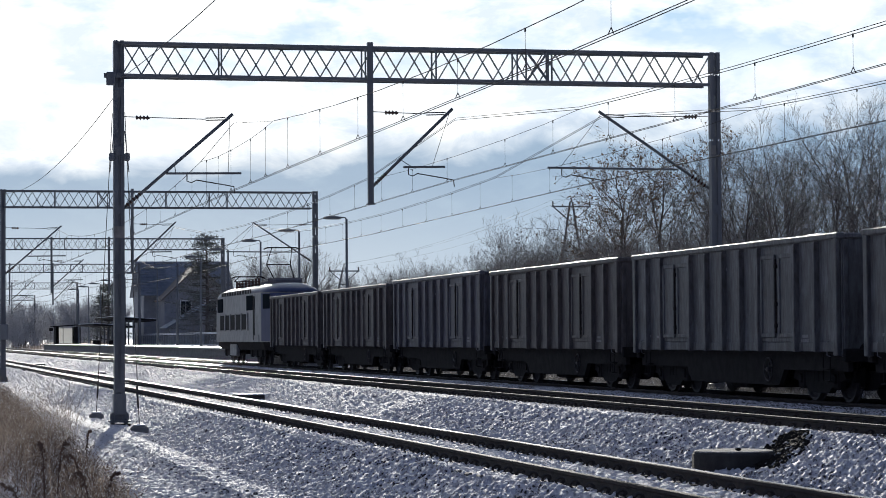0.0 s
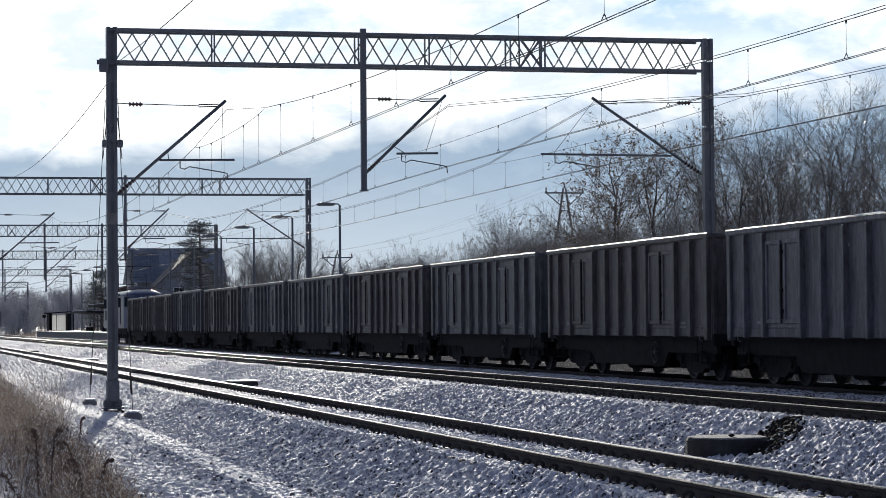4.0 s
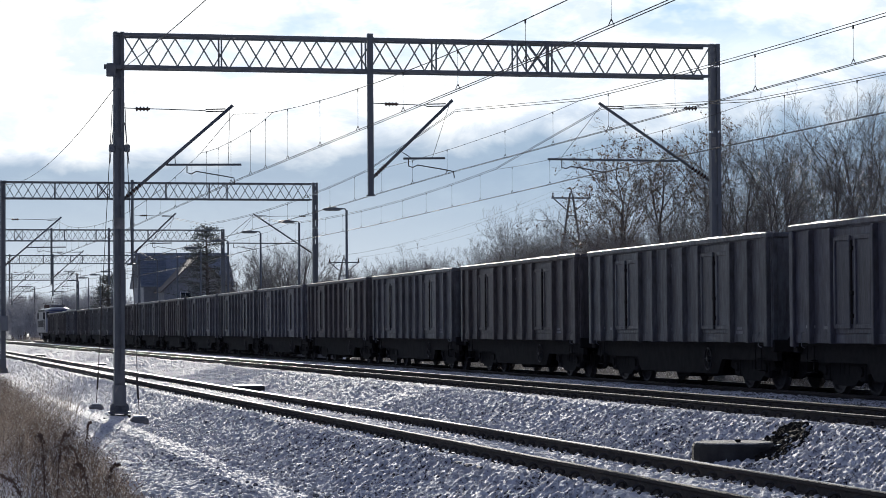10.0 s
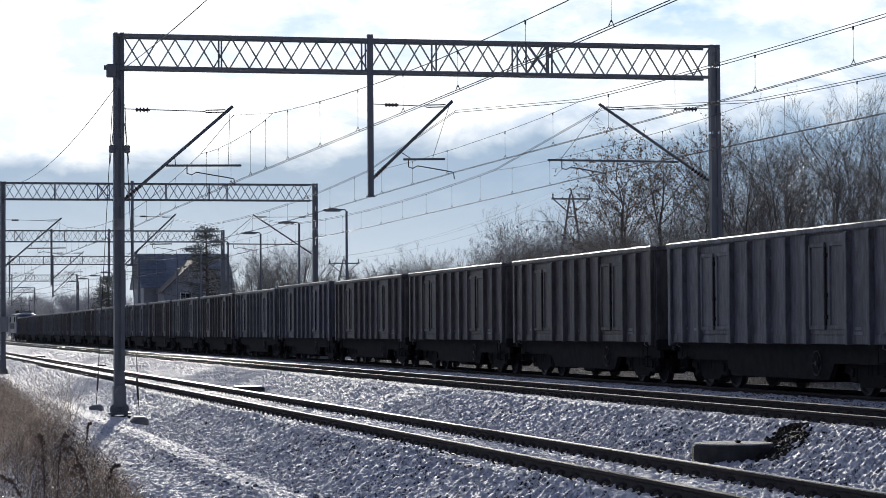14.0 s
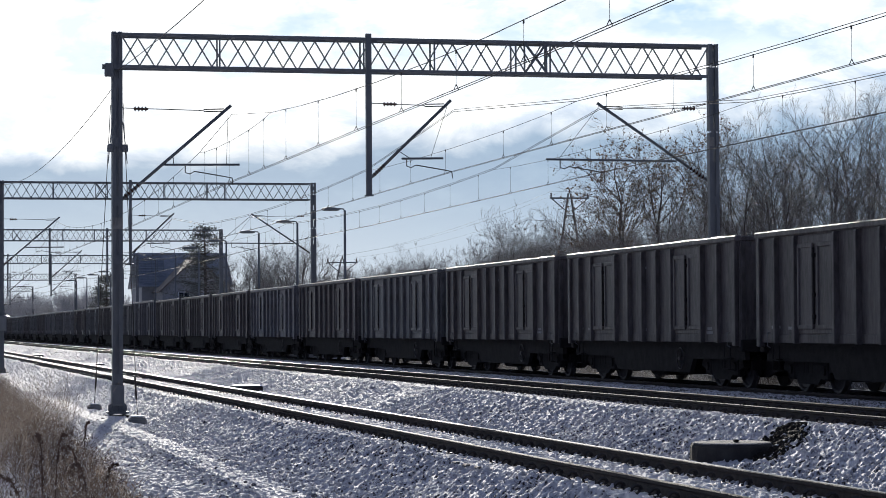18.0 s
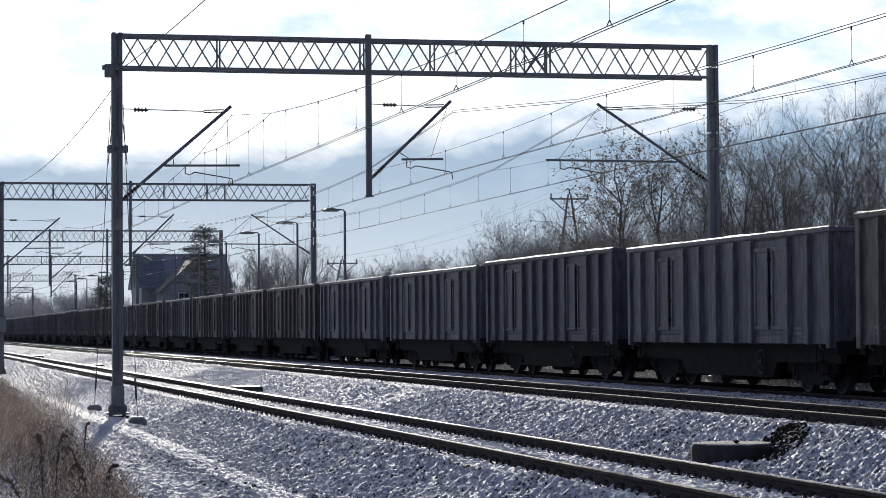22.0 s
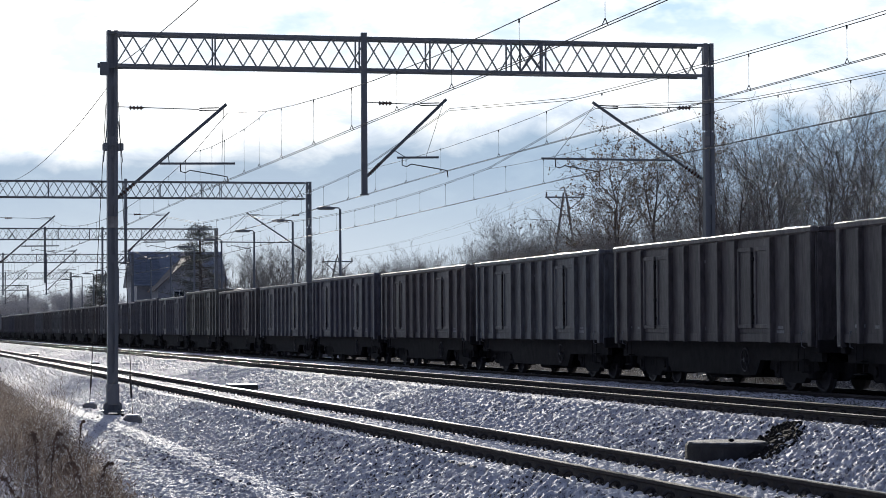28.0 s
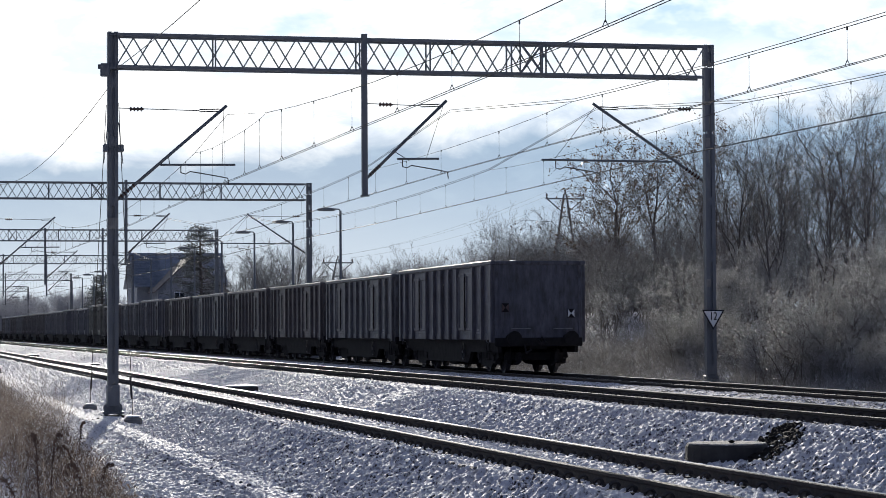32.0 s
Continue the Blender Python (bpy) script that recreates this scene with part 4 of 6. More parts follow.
#        first ................................................................ last
KINDS = [1, 1, 4, 1, 2, 2, 1, 2, 1, 0, 2, 0, 1, 2, 1, 2, 4, 1, 1, 1, 0, 1, 2, 1, 1, 1, 0, 0, 4, 0, 3, 1, 2, 4, 1, 2, 1, 1, 2, 4]
protos, train = {}, []
for n in range(N_WAGONS):
    k = KINDS[n]
    if k not in protos:
        w = protos[k] = wagon(PAINTS[k][0], M_UNDER, k, PAINTS[k][1], {3: 3.40, 4: 3.29}.get(k, 3.22))
    else:
        w = copy_thing(protos[k], Matrix.Identity(4))
        for b in w.children:
            for c in b.children:
                if c.name.startswith("wheelset"):
                    wheelsets[("wagon", -0.9 if c.location.y < 0 else 0.9)].append(c)
    train.append((w, 114.4 - PITCH * n - 6.48))


# ---------------------------------------------------------------- locomotive
M_LOCO_W = material("dusty_white_loco_paint", (0.17, 0.17, 0.175), (0.26, 0.26, 0.262), 2, 0.5, 0, 0.05, (1, 1, 0.5), (0.09, 0.085, 0.08), 0.36, 3)
M_LOCO_B = material("blue_loco_paint", (0.05, 0.065, 0.13), (0.07, 0.085, 0.16), 2, 0.4, 0, 0.05, (1, 1, 0.5), (0.07, 0.07, 0.09), 0.25, 3)

M_LOCO_G = material("grey_roof_equipment", (0.13, 0.125, 0.13), (0.2, 0.19, 0.19), 5, 0.7, 0, 0.1, (1, 1, 1), (0.3, 0.27, 0.24), 0.3, 3)


def locomotive():
    lo = thing("electric_locomotive", label="white and blue electric locomotive hauling the coal train", category="locomotive")
    L, W0 = 9.5, 1.45
    plan = [(-W0, -L + 1.3), (-1.15, -L + 0.25), (-0.8, -L), (0.8, -L), (1.15, -L + 0.25), (W0, -L + 1.3), (W0, L - 1.3), (1.15, L - 0.25), (0.8, L), (-0.8, L), (-1.15, L - 0.25), (-W0, L - 1.3)]

    def ring(z, inset=0.0, nose=0.0):
        return [(x * (1 - inset / W0), math.copysign(max(abs(y) - nose - inset * 0.5, 0.2), y), z) for x, y in plan]
    part("body", Mesh().loft([ring(1.15), ring(1.2), ring(2.65), ring(3.55, 0.03, 0.32)]), M_LOCO_W, lo)
    part("cab_end", Mesh().loft([[(x * 1.01, y - 0.012, z) for x, y, z in ring(zz, ii, nn)[:6]] for zz, ii, nn in ((1.2, 0, 0), (2.6, 0, 0), (3.5, 0.03, 0.3))], True), M_LOCO_B, lo, "blue rear cab end")
    part("roof", Mesh().loft([ring(3.55, 0.02, 0.3), ring(3.75, 0.15, 0.5), ring(3.95, 0.5, 0.9), ring(4.02, 0.9, 1.2)]), M_LOCO_B, lo, "blue curved roof", True)
    part("skirt", Mesh().loft([ring(0.75, 0.25, 0.3), ring(1.15, 0.08, 0.05)]), M_UNDER, lo)
    for s in (-1, 1):
        for y in (6.6, -4.3):
            part("cab_window", Mesh().box(s * (W0 + 0.01) - 0.02, s * (W0 + 0.01) + 0.02, y - 1.0, y + 1.0, 2.72, 3.45, 0.01), M_GLASS, lo)
        fr = part("vent_band", Mesh().box(s * (W0 + 0.012) - 0.02, s * (W0 + 0.012) + 0.02, -3.7, 6.7, 1.78, 2.55, 0.01), M_BLACK, lo, "dark band of engine-room louvres")
        for k in range(6):
            y = -3.6 + 10.2 * k / 5
            part("vent_frame", Mesh().box(s * (W0 + 0.04) - 0.02, s * (W0 + 0.04) + 0.02, y - 0.17, y + 0.17, 1.72, 2.61, 0.01), M_LOCO_W, fr)
        gr = part("roof_grille", Mesh().beam((s * 1.42, -4.5, 3.66), (s * 1.42, 6.5, 3.66), 0.03, 0.2), M_BLACK, lo, "dark grille along the roof edge")
        for k in range(12):
            part("grille_bar", Mesh().box(s * 1.44 - 0.015, s * 1.44 + 0.015, -4.4 + k * 0.95, -4.25 + k * 0.95, 3.55, 3.77), M_LOCO_W, gr)
        part("battery_box", Mesh().box(s * 1.25 - 0.1, s * 1.25 + 0.1, 1.2, 3.6, 0.42, 1.05, 0.04), M_LOCO_W, lo, "pale battery box under the frame")
        part("cab_door", Mesh().box(s * (W0 + 0.008) - 0.02, s * (W0 + 0.008) + 0.02, -5.9, -5.5, 1.25, 3.4, 0.01), M_BLACK, lo, "dark door joint")
        part("rear_window", Mesh().beam((s * 1.40, -L + 1.15, 3.1), (s * 1.2, -L + 0.42, 3.1), 0.04, 0.7), M_GLASS, lo)
        part("sill_stripe", Mesh().box(s * (W0 + 0.008) - 0.02, s * (W0 + 0.008) + 0.02, -7.4, 7.4, 1.16, 1.5, 0.01), M_LOCO_W, lo)
    part("windscreen", Mesh().beam((-0.75, L - 0.08, 3.1), (0.75, L - 0.08, 3.1), 0.06, 0.7), M_GLASS, lo)
    eq = part("roof_box", Mesh().box(-0.7, 0.7, -7.3, -5.6, 3.93, 4.24, 0.08), M_LOCO_G, lo, "grey roof box with fins")
    for k in range(5):
        part("cooling_fin", Mesh().box(-0.74, 0.74, -7.1 + k * 0.34, -7.03 + k * 0.34, 3.96, 4.27, 0.02), M_LOCO_G, eq)
    rr = random.Random(3)
    for y in (-3.6, -2.6, -1.5, -0.3, 0.9, 2.2, 3.3, 4.2):
        hh = rr.uniform(0.12, 0.30)
        part("roof_box", Mesh().box(-0.65, 0.3, y - 0.35, y + 0.3, 3.97, 4.0 + hh, 0.04), M_LOCO_G, lo)
        part("insulator", Mesh().lathe([(3.98, 0.05), (4.06, 0.09), (4.12, 0.05), (4.2, 0.09), (4.26, 0.05), (4.34, 0.05)], "z", 8, off=(-0.8, y + 0.5, 0)), M_INSUL, lo)
    part("roof_bus_bar", Mesh().tube([(-0.8, -3.4, 4.35), (-0.8, 4.8, 4.35)], 0.02, 6), M_WIRE, lo)
    for y, up in ((6.3, 0.35), (-5.2, 1.5)):
        pg = Mesh()
        for x in (-0.5, 0.5):
            pg.tube([(x, y - 0.9, 4.25), (x * 1.2, y + 0.9, 4.25 + up * 0.5), (x, y - 0.2, 4.28 + up)], 0.03, 6)
        pg.tube([(-0.9, y - 0.2, 4.22 + up), (-0.7, y - 0.2, 4.3 + up), (0.7, y - 0.2, 4.3 + up), (0.9, y - 0.2, 4.22 + up)], 0.035, 6)
        pg.tube([(-0.6, y + 0.9, 4.25 + up * 0.5), (0.6, y + 0.9, 4.25 + up * 0.5)], 0.025, 6)
        for x in (-0.5, 0.5):
            pg.lathe([(4.0, 0.07), (4.25, 0.07)], "z", 8, off=(x, y - 0.9, 0))
        part("pantograph", pg, M_UNDER, lo)
    big = wheel_mesh(0.62).data("wheelset", M_WHEEL)
    for y in (-4.8, 4.8):
        b = Mesh()
        for s in (-1, 1):
            b.prism([(-2.6, 0.55), (-2.4, 0.9), (2.4, 0.9), (2.6, 0.55), (2.2, 0.45), (-2.2, 0.45)], "x", s * 1.05 - 0.08, s * 1.05 + 0.08)
            for d in (-1.75, 0, 1.75):
                b.box(s * 1.12 - 0.08, s * 1.12 + 0.08, d - 0.2, d + 0.2, 0.4, 0.85, 0.04)
        b.box(-1.0, 1.0, -0.4, 0.4, 0.5, 0.9)
        bo = part("bogie", b, M_UNDER, lo, m=pose(0, y, 0))
        for d in (-1.75, 0.0, 1.75):
            wheelsets.setdefault(("loco", d), []).append(part("wheelset", big, None, bo, m=pose(0, d, 0.62)))
    for s in (-1, 1):
        for x in (-0.875, 0.875):
            part("buffer", BUFFER, None, lo, m=pose(x, s * (L - 0.1), 1.04, 0, 0, 0 if s > 0 else 180))
    return lo


train.append((locomotive(), 125.35))


# tail boards and end rails of the last wagon
tail = train[N_WAGONS - 1][0]
for x, z, face in ((-1.02, 1.95, M_RED), (1.0, 1.78, M_WHITE)):
    b = part("tail_board", Mesh().box(x - 0.11, x + 0.11, -HL - 0.095, -HL - 0.075, z - 0.13, z + 0.13), M_UNDER, tail, "small dirty reflective tail board")
    for q in (-1, 1):
        part("tail_board_triangle", Mesh().prism([(x, z), (x + q * 0.1, z + 0.12), (x + q * 0.1, z - 0.12)], "y", -HL - 0.105, -HL - 0.098), face, b)
for x in (-0.55, 0.75):
    part("end_handrail", Mesh().tube([(x - 0.28, -HL - 0.03, 1.32), (x - 0.28, -HL - 0.14, 1.33), (x + 0.28, -HL - 0.14, 1.33), (x + 0.28, -HL - 0.03, 1.32)], 0.014, 6), M_STENCIL, tail, "pale handrail")


# ---------------------------------------------------------------- station
PE = 20.85


def platform():
    p = thing("platform", label="concrete station platform with a snowy edge", category="platform", kind="structure")
    z = 0.70
    me = Mesh().box(PE + 0.1, 26.5, 128, 336, -0.5, z - 0.1)
    part("platform_body", me, M_CONC, p)
    slab = Mesh().box(0, 1.2, 0.01, 1.98, z - 0.12, z, 0.015).data("edge_slab", M_CONC)
    for k in range(104):
        part("edge_slab", slab, None, p, m=pose(PE, 128 + 2 * k, 0))
    part("snow_cover", Mesh().box(PE + 0.05, 26.4, 128.1, 335.9, z + 0.004, z + 0.03, 0.01), M_SNOW, p, "thin trodden snow")


platform()


def lamp(y, x=25.0):
    lp = thing("platform_lamp", pose(x, y, 0.72), label="tall grey platform lamp with one arm and flat head", category="lamp post", group="platform lamps")
    part("pole", Mesh().tube([(0, 0, 0), (0, 0, 3.2), (0, 0, 3.25), (0, 0, 7.2)], [0.11, 0.10, 0.075, 0.065], 8), M_MAST, lp, smooth=True)
    part("arm", Mesh().tube([(0, 0, 7.15), (-0.08, 0, 7.28), (-0.4, 0, 7.3), (-0.55, 0, 7.3)], 0.04, 6), M_MAST, lp)
    part("lamp_head", Mesh().loft([[(-0.45 - 0.35 + 0.55 * u * k, v * 0.16 * k, 7.22 + h) for u, v in ((-1, 0), (-0.6, -1), (0.6, -1), (1, 0), (0.6, 1), (-0.6, 1))] for h, k in ((-0.05, 0.75), (0.02, 1.0), (0.1, 0.85), (0.15, 0.4))]), M_MAST, lp, smooth=True)
    return lp


l0 = lamp(134.0)
for y in (150, 166, 182.3, 198.6, 215, 231.2, 247.5, 263, 278.5, 294, 311, 327.5):
    copy_thing(l0, pose(25.0, y, 0.72))


def fence(x, y0, y1):
    fe = thing("platform_railing", pose(x, 0, 0.72), label="white steel railing along the platform's back", category="railing")
    post = Mesh().box(-0.03, 0.03, -0.03, 0.03, 0, 1.15).data("post", M_MAST)
    y = y0
    pick = Mesh()
    while y < y1:
        part("post", post, None, fe, m=pose(0, y, 0))
        for k in range(1, 10):
            if k % 2:
                pick.box(-0.008, 0.008, y + k * 0.2 - 0.012, y + k * 0.2 + 0.012, 0.1, 1.02)
        y += 2.0
    for z in (0.1, 1.02, 1.12):
        part("rail_bar", Mesh().box(-0.025, 0.025, y0, y1, z - 0.025, z + 0.025), M_WHITE, fe)
    tagged(part("picket_row", pick, M_MAST, fe), kind="stuff")


fence(26.2, 160, 262)

M_ROOF = material("snowy_corrugated_roof", (0.17, 0.195, 0.24), (0.24, 0.265, 0.31), 2, 0.7, 0, 0.1, (1, 1, 1), (0.42, 0.45, 0.5), 0.3, 3)
M_PLASTER = material("grey_house_plaster", (0.27, 0.28, 0.30), (0.35, 0.355, 0.37), 2, 0.9, 0, 0.2, (1, 1, 1), (0.2, 0.2, 0.21), 0.25, 3)
M_TILE = material("dark_roof_tiles", (0.14, 0.115, 0.105), (0.20, 0.17, 0.155), 2, 0.8, 0, 0.3)


def roof_slab(me, a, b, c, d, t=0.14):
    p = [Vector(q) for q in (a, b, c, d)]
    n = (p[1] - p[0]).cross(p[3] - p[0]).normalized() * t
    me.loft([[q - n for q in p], p])


def station_house():
    h = thing("station_house", label="two-storey grey station house with snowy steep roof", category="house")
    me = Mesh().box(28.6, 38.5, 279, 290, -0.5, 6.2)
    me.prism([(30.2, -0.5), (37.6, -0.5), (37.6, 5.9), (33.9, 9.2), (30.2, 5.9)], "y", 272, 280)
    part("wall", me, M_PLASTER, h)
    rf = Mesh()
    roof_slab(rf, (28.2, 277.8, 6.3), (38.9, 277.8, 6.3), (38.9, 284.5, 10.3), (28.2, 284.5, 10.3))
    roof_slab(rf, (38.9, 291.2, 6.3), (28.2, 291.2, 6.3), (28.2, 284.5, 10.3), (38.9, 284.5, 10.3))
    for k in range(12):
        z = 6.5 + k * 0.31
        rf.box(28.3, 31.5, 277.9 + (z - 6.3) * 1.675 - 0.1, 277.9 + (z - 6.3) * 1.675 - 0.02, z + 0.1, z + 0.16)
    part("main_roof", rf, M_ROOF, h, "corrugated roof under thin snow")
    rf = Mesh()
    roof_slab(rf, (29.7, 271.4, 5.6), (33.9, 271.4, 9.5), (33.9, 281, 9.5), (29.7, 281, 5.6))
    roof_slab(rf, (33.9, 271.4, 9.5), (38.1, 271.4, 5.6), (38.1, 281, 5.6), (33.9, 281, 9.5))
    part("wing_roof", rf, M_TILE, h, "dark tiled wing roof")
    for x in (32.0, 34.8):
        for z in (1.2, 4.0):
            w = part("window", Mesh().box(x, x + 1.1, 271.93, 271.97, z, z + 1.5), M_GLASS, h)
            fr = Mesh().box(x - 0.08, x + 1.18, 271.88, 271.92, z - 0.08, z).box(x - 0.08, x + 1.18, 271.88, 271.92, z + 1.5, z + 1.58)
            fr.box(x - 0.08, x, 271.88, 271.92, z, z + 1.5).box(x + 1.1, x + 1.18, 271.88, 271.92, z, z + 1.5).box(x + 0.52, x + 0.58, 271.88, 271.92, z, z + 1.5)
            part("window_frame", fr, M_WHITE, w)
    sh = thing("annex", label="low grey annex with a lean-to roof beside the station house", category="annex")
    part("wall", Mesh().prism([(29.6, -0.3), (33.6, -0.3), (33.6, 4.9), (29.6, 2.5)], "y", 262, 268), M_PLASTER, sh)
    rf = Mesh()
    roof_slab(rf, (29.2, 261.6, 2.5), (33.8, 261.6, 5.2), (33.8, 268.3, 5.2), (29.2, 268.3, 2.5))
    part("roof", rf, M_ROOF, sh)


station_house()


def canopy():
    c = thing("platform_canopy", label="flat dark platform canopy on thin posts with benches below", category="canopy")
    for y, z in ((262, 3.45), (286, 2.9)):
        me = Mesh().prism([(22.6, z), (27.2, z - 0.3), (27.2, z - 0.1), (22.6, z + 0.2)], "y", y - 11, y + 11)
        part("roof", me, M_UNDER, c)
        part("snow_on_roof", Mesh().prism([(22.65, z + 0.205), (27.15, z - 0.095), (27.15, z - 0.05), (22.65, z + 0.25)], "y", y - 10.9, y + 10.9), M_SNOW, c)
        for k in range(5):
            part("post", Mesh().box(24.7, 24.86, y - 10 + k * 5 - 0.08, y - 10 + k * 5 + 0.08, 0.7, z - 0.05), M_MAST, c)
    for y in (256, 262, 268, 284, 290):
        b = thing("bench", pose(24.0, y, 0.735), label="dark bench on the platform under the canopy", category="bench", group="platform benches")
        part("seat", Mesh().box(-0.25, 0.25, -0.9, 0.9, 0.42, 0.48, 0.01), M_UNDER, b)
        part("backrest", Mesh().box(0.22, 0.28, -0.9, 0.9, 0.6, 0.95, 0.01), M_UNDER, b)
        for s in (-0.7, 0.7):
            part("leg", Mesh().box(-0.2, 0.2, s - 0.04, s + 0.04, 0, 0.42), M_UNDER, b)


canopy()


def booth():
    b = thing("waiting_shelter", pose(23.3, 330, 0.735), label="small dark waiting shelter with a pale rear pane", category="shelter")
    part("side_wall", Mesh().box(-1.3, -1.2, -2, 2, 0, 2.3), M_UNDER, b)
    part("side_wall", Mesh().box(1.2, 2.0, -2, 2, 0, 2.3), M_UNDER, b)
    part("roof", Mesh().prism([(-1.7, 2.25), (2.4, 2.5), (2.4, 2.65), (-1.7, 2.4)], "y", -2.3, 2.3), M_UNDER, b)
    part("rear_pane", Mesh().box(-0.6, 1.2, 1.9, 1.94, 0.1, 2.1), M_PANE, b, "pale frosted pane")
    part("pane_bar", Mesh().box(-0.08, 0.0, 1.84, 1.89, 0.1, 2.1), M_UNDER, b)
    part("rear_wall", Mesh().box(-1.2, -0.6, 1.9, 2.0, 0, 2.3), M_UNDER, b)
    part("name_board", Mesh().box(-2.1, -1.6, -1.5, -1.44, 1.75, 2.15), M_UNDER, b)
    part("board_post", Mesh().box(-1.9, -1.84, -1.44, -1.4, 0, 2.15), M_UNDER, b)


booth()


# ---------------------------------------------------------------- power poles, sign, guys, chambers
def a_pole(x, y, top, label):
    base = ground_z(x)
    p = thing("power_pole", pose(x, y, base), label=label, category="power pole", group="power poles")
    h = top - base
    for q in (-1, 1):
        part("leg", Mesh().tube([(q * 1.75, 0, 0), (q * 0.09, 0, h)], [0.13, 0.08], 8), M_CONC, p)
    me = Mesh().box(-1.55, 1.55, -0.07, 0.07, h - 0.42, h - 0.30)
    me.beam((-1.4, 0, h - 0.4), (-0.2, 0, h - 1.4), 0.08, 0.08, (0, 1, 0))
    me.beam((1.4, 0, h - 0.4), (0.2, 0, h - 1.4), 0.08, 0.08, (0, 1, 0))
    me.box(-0.4, 0.4, -0.06, 0.06, h - 1.75, h - 1.65)
    part("crossarm", me, M_MAST, p)
    for xx, z in ((-1.45, h - 0.3), (1.45, h - 0.3), (0, h)):
        me = Mesh()
        insulator(me, (xx, 0, z), (xx, 0, z + 0.35), 0.1, 3)
        part("insulator", me, M_INSUL, p, smooth=True)
    return p


a_pole(51.0, 180.0, 11.55, "concrete two-legged power pole with a steel crossarm")
a_pole(44.5, 240.0, 8.3, "concrete power pole with a steel crossarm behind the trees")
pw = thing("power_line", label="thin power wires sagging between concrete poles", category="power line")
for dx, dz in ((-1.45, 0.1), (1.45, 0.1), (0, 0.35)):
    pts = []
    for k in range(13):
        t = k / 12
        pts.append((51 + dx - 6.5 * t, 180 + 60 * t, 11.6 + dz - 3.25 * t - 3.0 * t * (1 - t)))
    part("wire", Mesh().tube(pts, 0.006, 4, False), M_WIRE, pw)
    pts = [(51 + dx + 9 * t, 180 - 70 * t, 11.6 + dz - 4 * t * (1 - t)) for t in (k / 12 for k in range(13))]
    part("wire", Mesh().tube(pts, 0.006, 4, False), M_WIRE, pw)


def text_mesh(words, size, mat, name, parent, m):
    cu = bpy.data.curves.new(name, "FONT")
    cu.body, cu.size, cu.align_x, cu.align_y, cu.extrude, cu.offset = words, size, "CENTER", "CENTER", 0.002, size * 0.012
    tmp = bpy.data.objects.new("tmp", cu)
    scene.collection.objects.link(tmp)
    bpy.context.view_layer.update()
    me = bpy.data.meshes.new_from_object(tmp)
    bpy.data.objects.remove(tmp)
    me.materials.clear()
    me.materials.append(mat)
    ob = new(name, me)
    ob.parent, ob.matrix_basis = parent, m
    return ob


def speed_sign():
    s = thing("triangular_sign", pose(22.52, GANTRY_Y[0] - 0.25, 1.55), label="white triangular sign with dark border and the number 12", category="sign")
    part("plate", Mesh().prism([(-0.33, 0.27), (0.33, 0.27), (0.0, -0.28)], "y", 0.0, 0.02), M_BLACK, s, "dark border plate")
    part("face", Mesh().prism([(-0.27, 0.235), (0.27, 0.235), (0.0, -0.215)], "y", -0.006, -0.002), M_WHITE, s, "white face")
    text_mesh("12", 0.31, M_BLACK, "number", s, pose(0, -0.012, 0.085, 90, 0, 0) @ Matrix.Diagonal((0.74, 1, 1, 1)))
    part("bracket", Mesh().box(-0.03, 0.03, 0.021, 0.06, -0.1, 0.2), M_MAST, s)


speed_sign()
g_first, g_second = (bpy.data.objects[k] for k in ("catenary_gantry", "catenary_gantry.001"))
for z, h in ((2.45, 0.22), (6.35, 0.25)):
    part("pale_band", Mesh().box(-0.135, -0.005, -0.126, -0.122, z, z + h), M_CONC, g_first, "pale painted band", m=pose(22.52, 0, 0))
part("pale_band", Mesh().box(-0.13, 0.13, -0.186, -0.182, 4.0, 4.3), M_CONC, g_first, "pale painted band", m=pose(6.0, 0, 0))
part("switch_box", Mesh().box(-0.22, 0.2, -0.45, -0.18, 1.35, 2.15, 0.03), M_MAST, g_second, "small grey switch cabinet", m=pose(6.05, 0, 0))

GY = GANTRY_Y[0]
for (ax, ay, w, d, hgt), (tx, tz) in (((5.92, 71.0, 0.27, 0.34, 0.17), (5.86, 7.3)), ((5.98, 59.4, 0.30, 0.34, 0.2), (6.14, 7.3))):
    gz = -0.955
    b = thing("guy_anchor", pose(ax, ay, gz), label="low concrete anchor block capped with snow", category="anchor block", group="guy anchors")
    part("block", Mesh().box(-w / 2 - 0.06, w / 2 + 0.06, -d / 2, d / 2, -0.25, hgt, 0.05), M_CONC, b)
    part("snow_cap", Mesh().box(-w / 2, w / 2, -d / 2 + 0.04, d / 2 - 0.04, hgt + 0.004, hgt + 0.045, 0.02), M_SNOW, b)
    guy = thing("guy_wire", label="thin steel guy wire from mast to anchor block", category="guy wire", group="guy wires")
    s = 1 if ay > GY else -1
    part("cable", Mesh().tube([(ax, ay, gz + hgt), (tx, GY + s * 0.25, tz)], 0.010, 5), M_WIRE, guy)
    part("turnbuckle", Mesh().tube([(ax, ay - s * 0.4 * (ay - GY) * s / 8.2, gz + hgt + 0.45), (ax, ay - 0.9 * (ay - GY) / 8.2, gz + hgt + 0.95)], 0.025, 6), M_WIRE, guy)

for s in (-1, 1):
    me = Mesh().box(-0.07, 0.07, -0.1, 0.1, 6.02, 6.22, 0.02)
    me.tube([(-s * 0.06, 0, 6.8), (s * 0.05, 0, 5.72)], 0.014, 6)
    part("weight_bracket", me, M_MAST, bpy.data.objects["catenary_gantry"], m=pose(6.0 + s * 0.2, -0.2, 0))
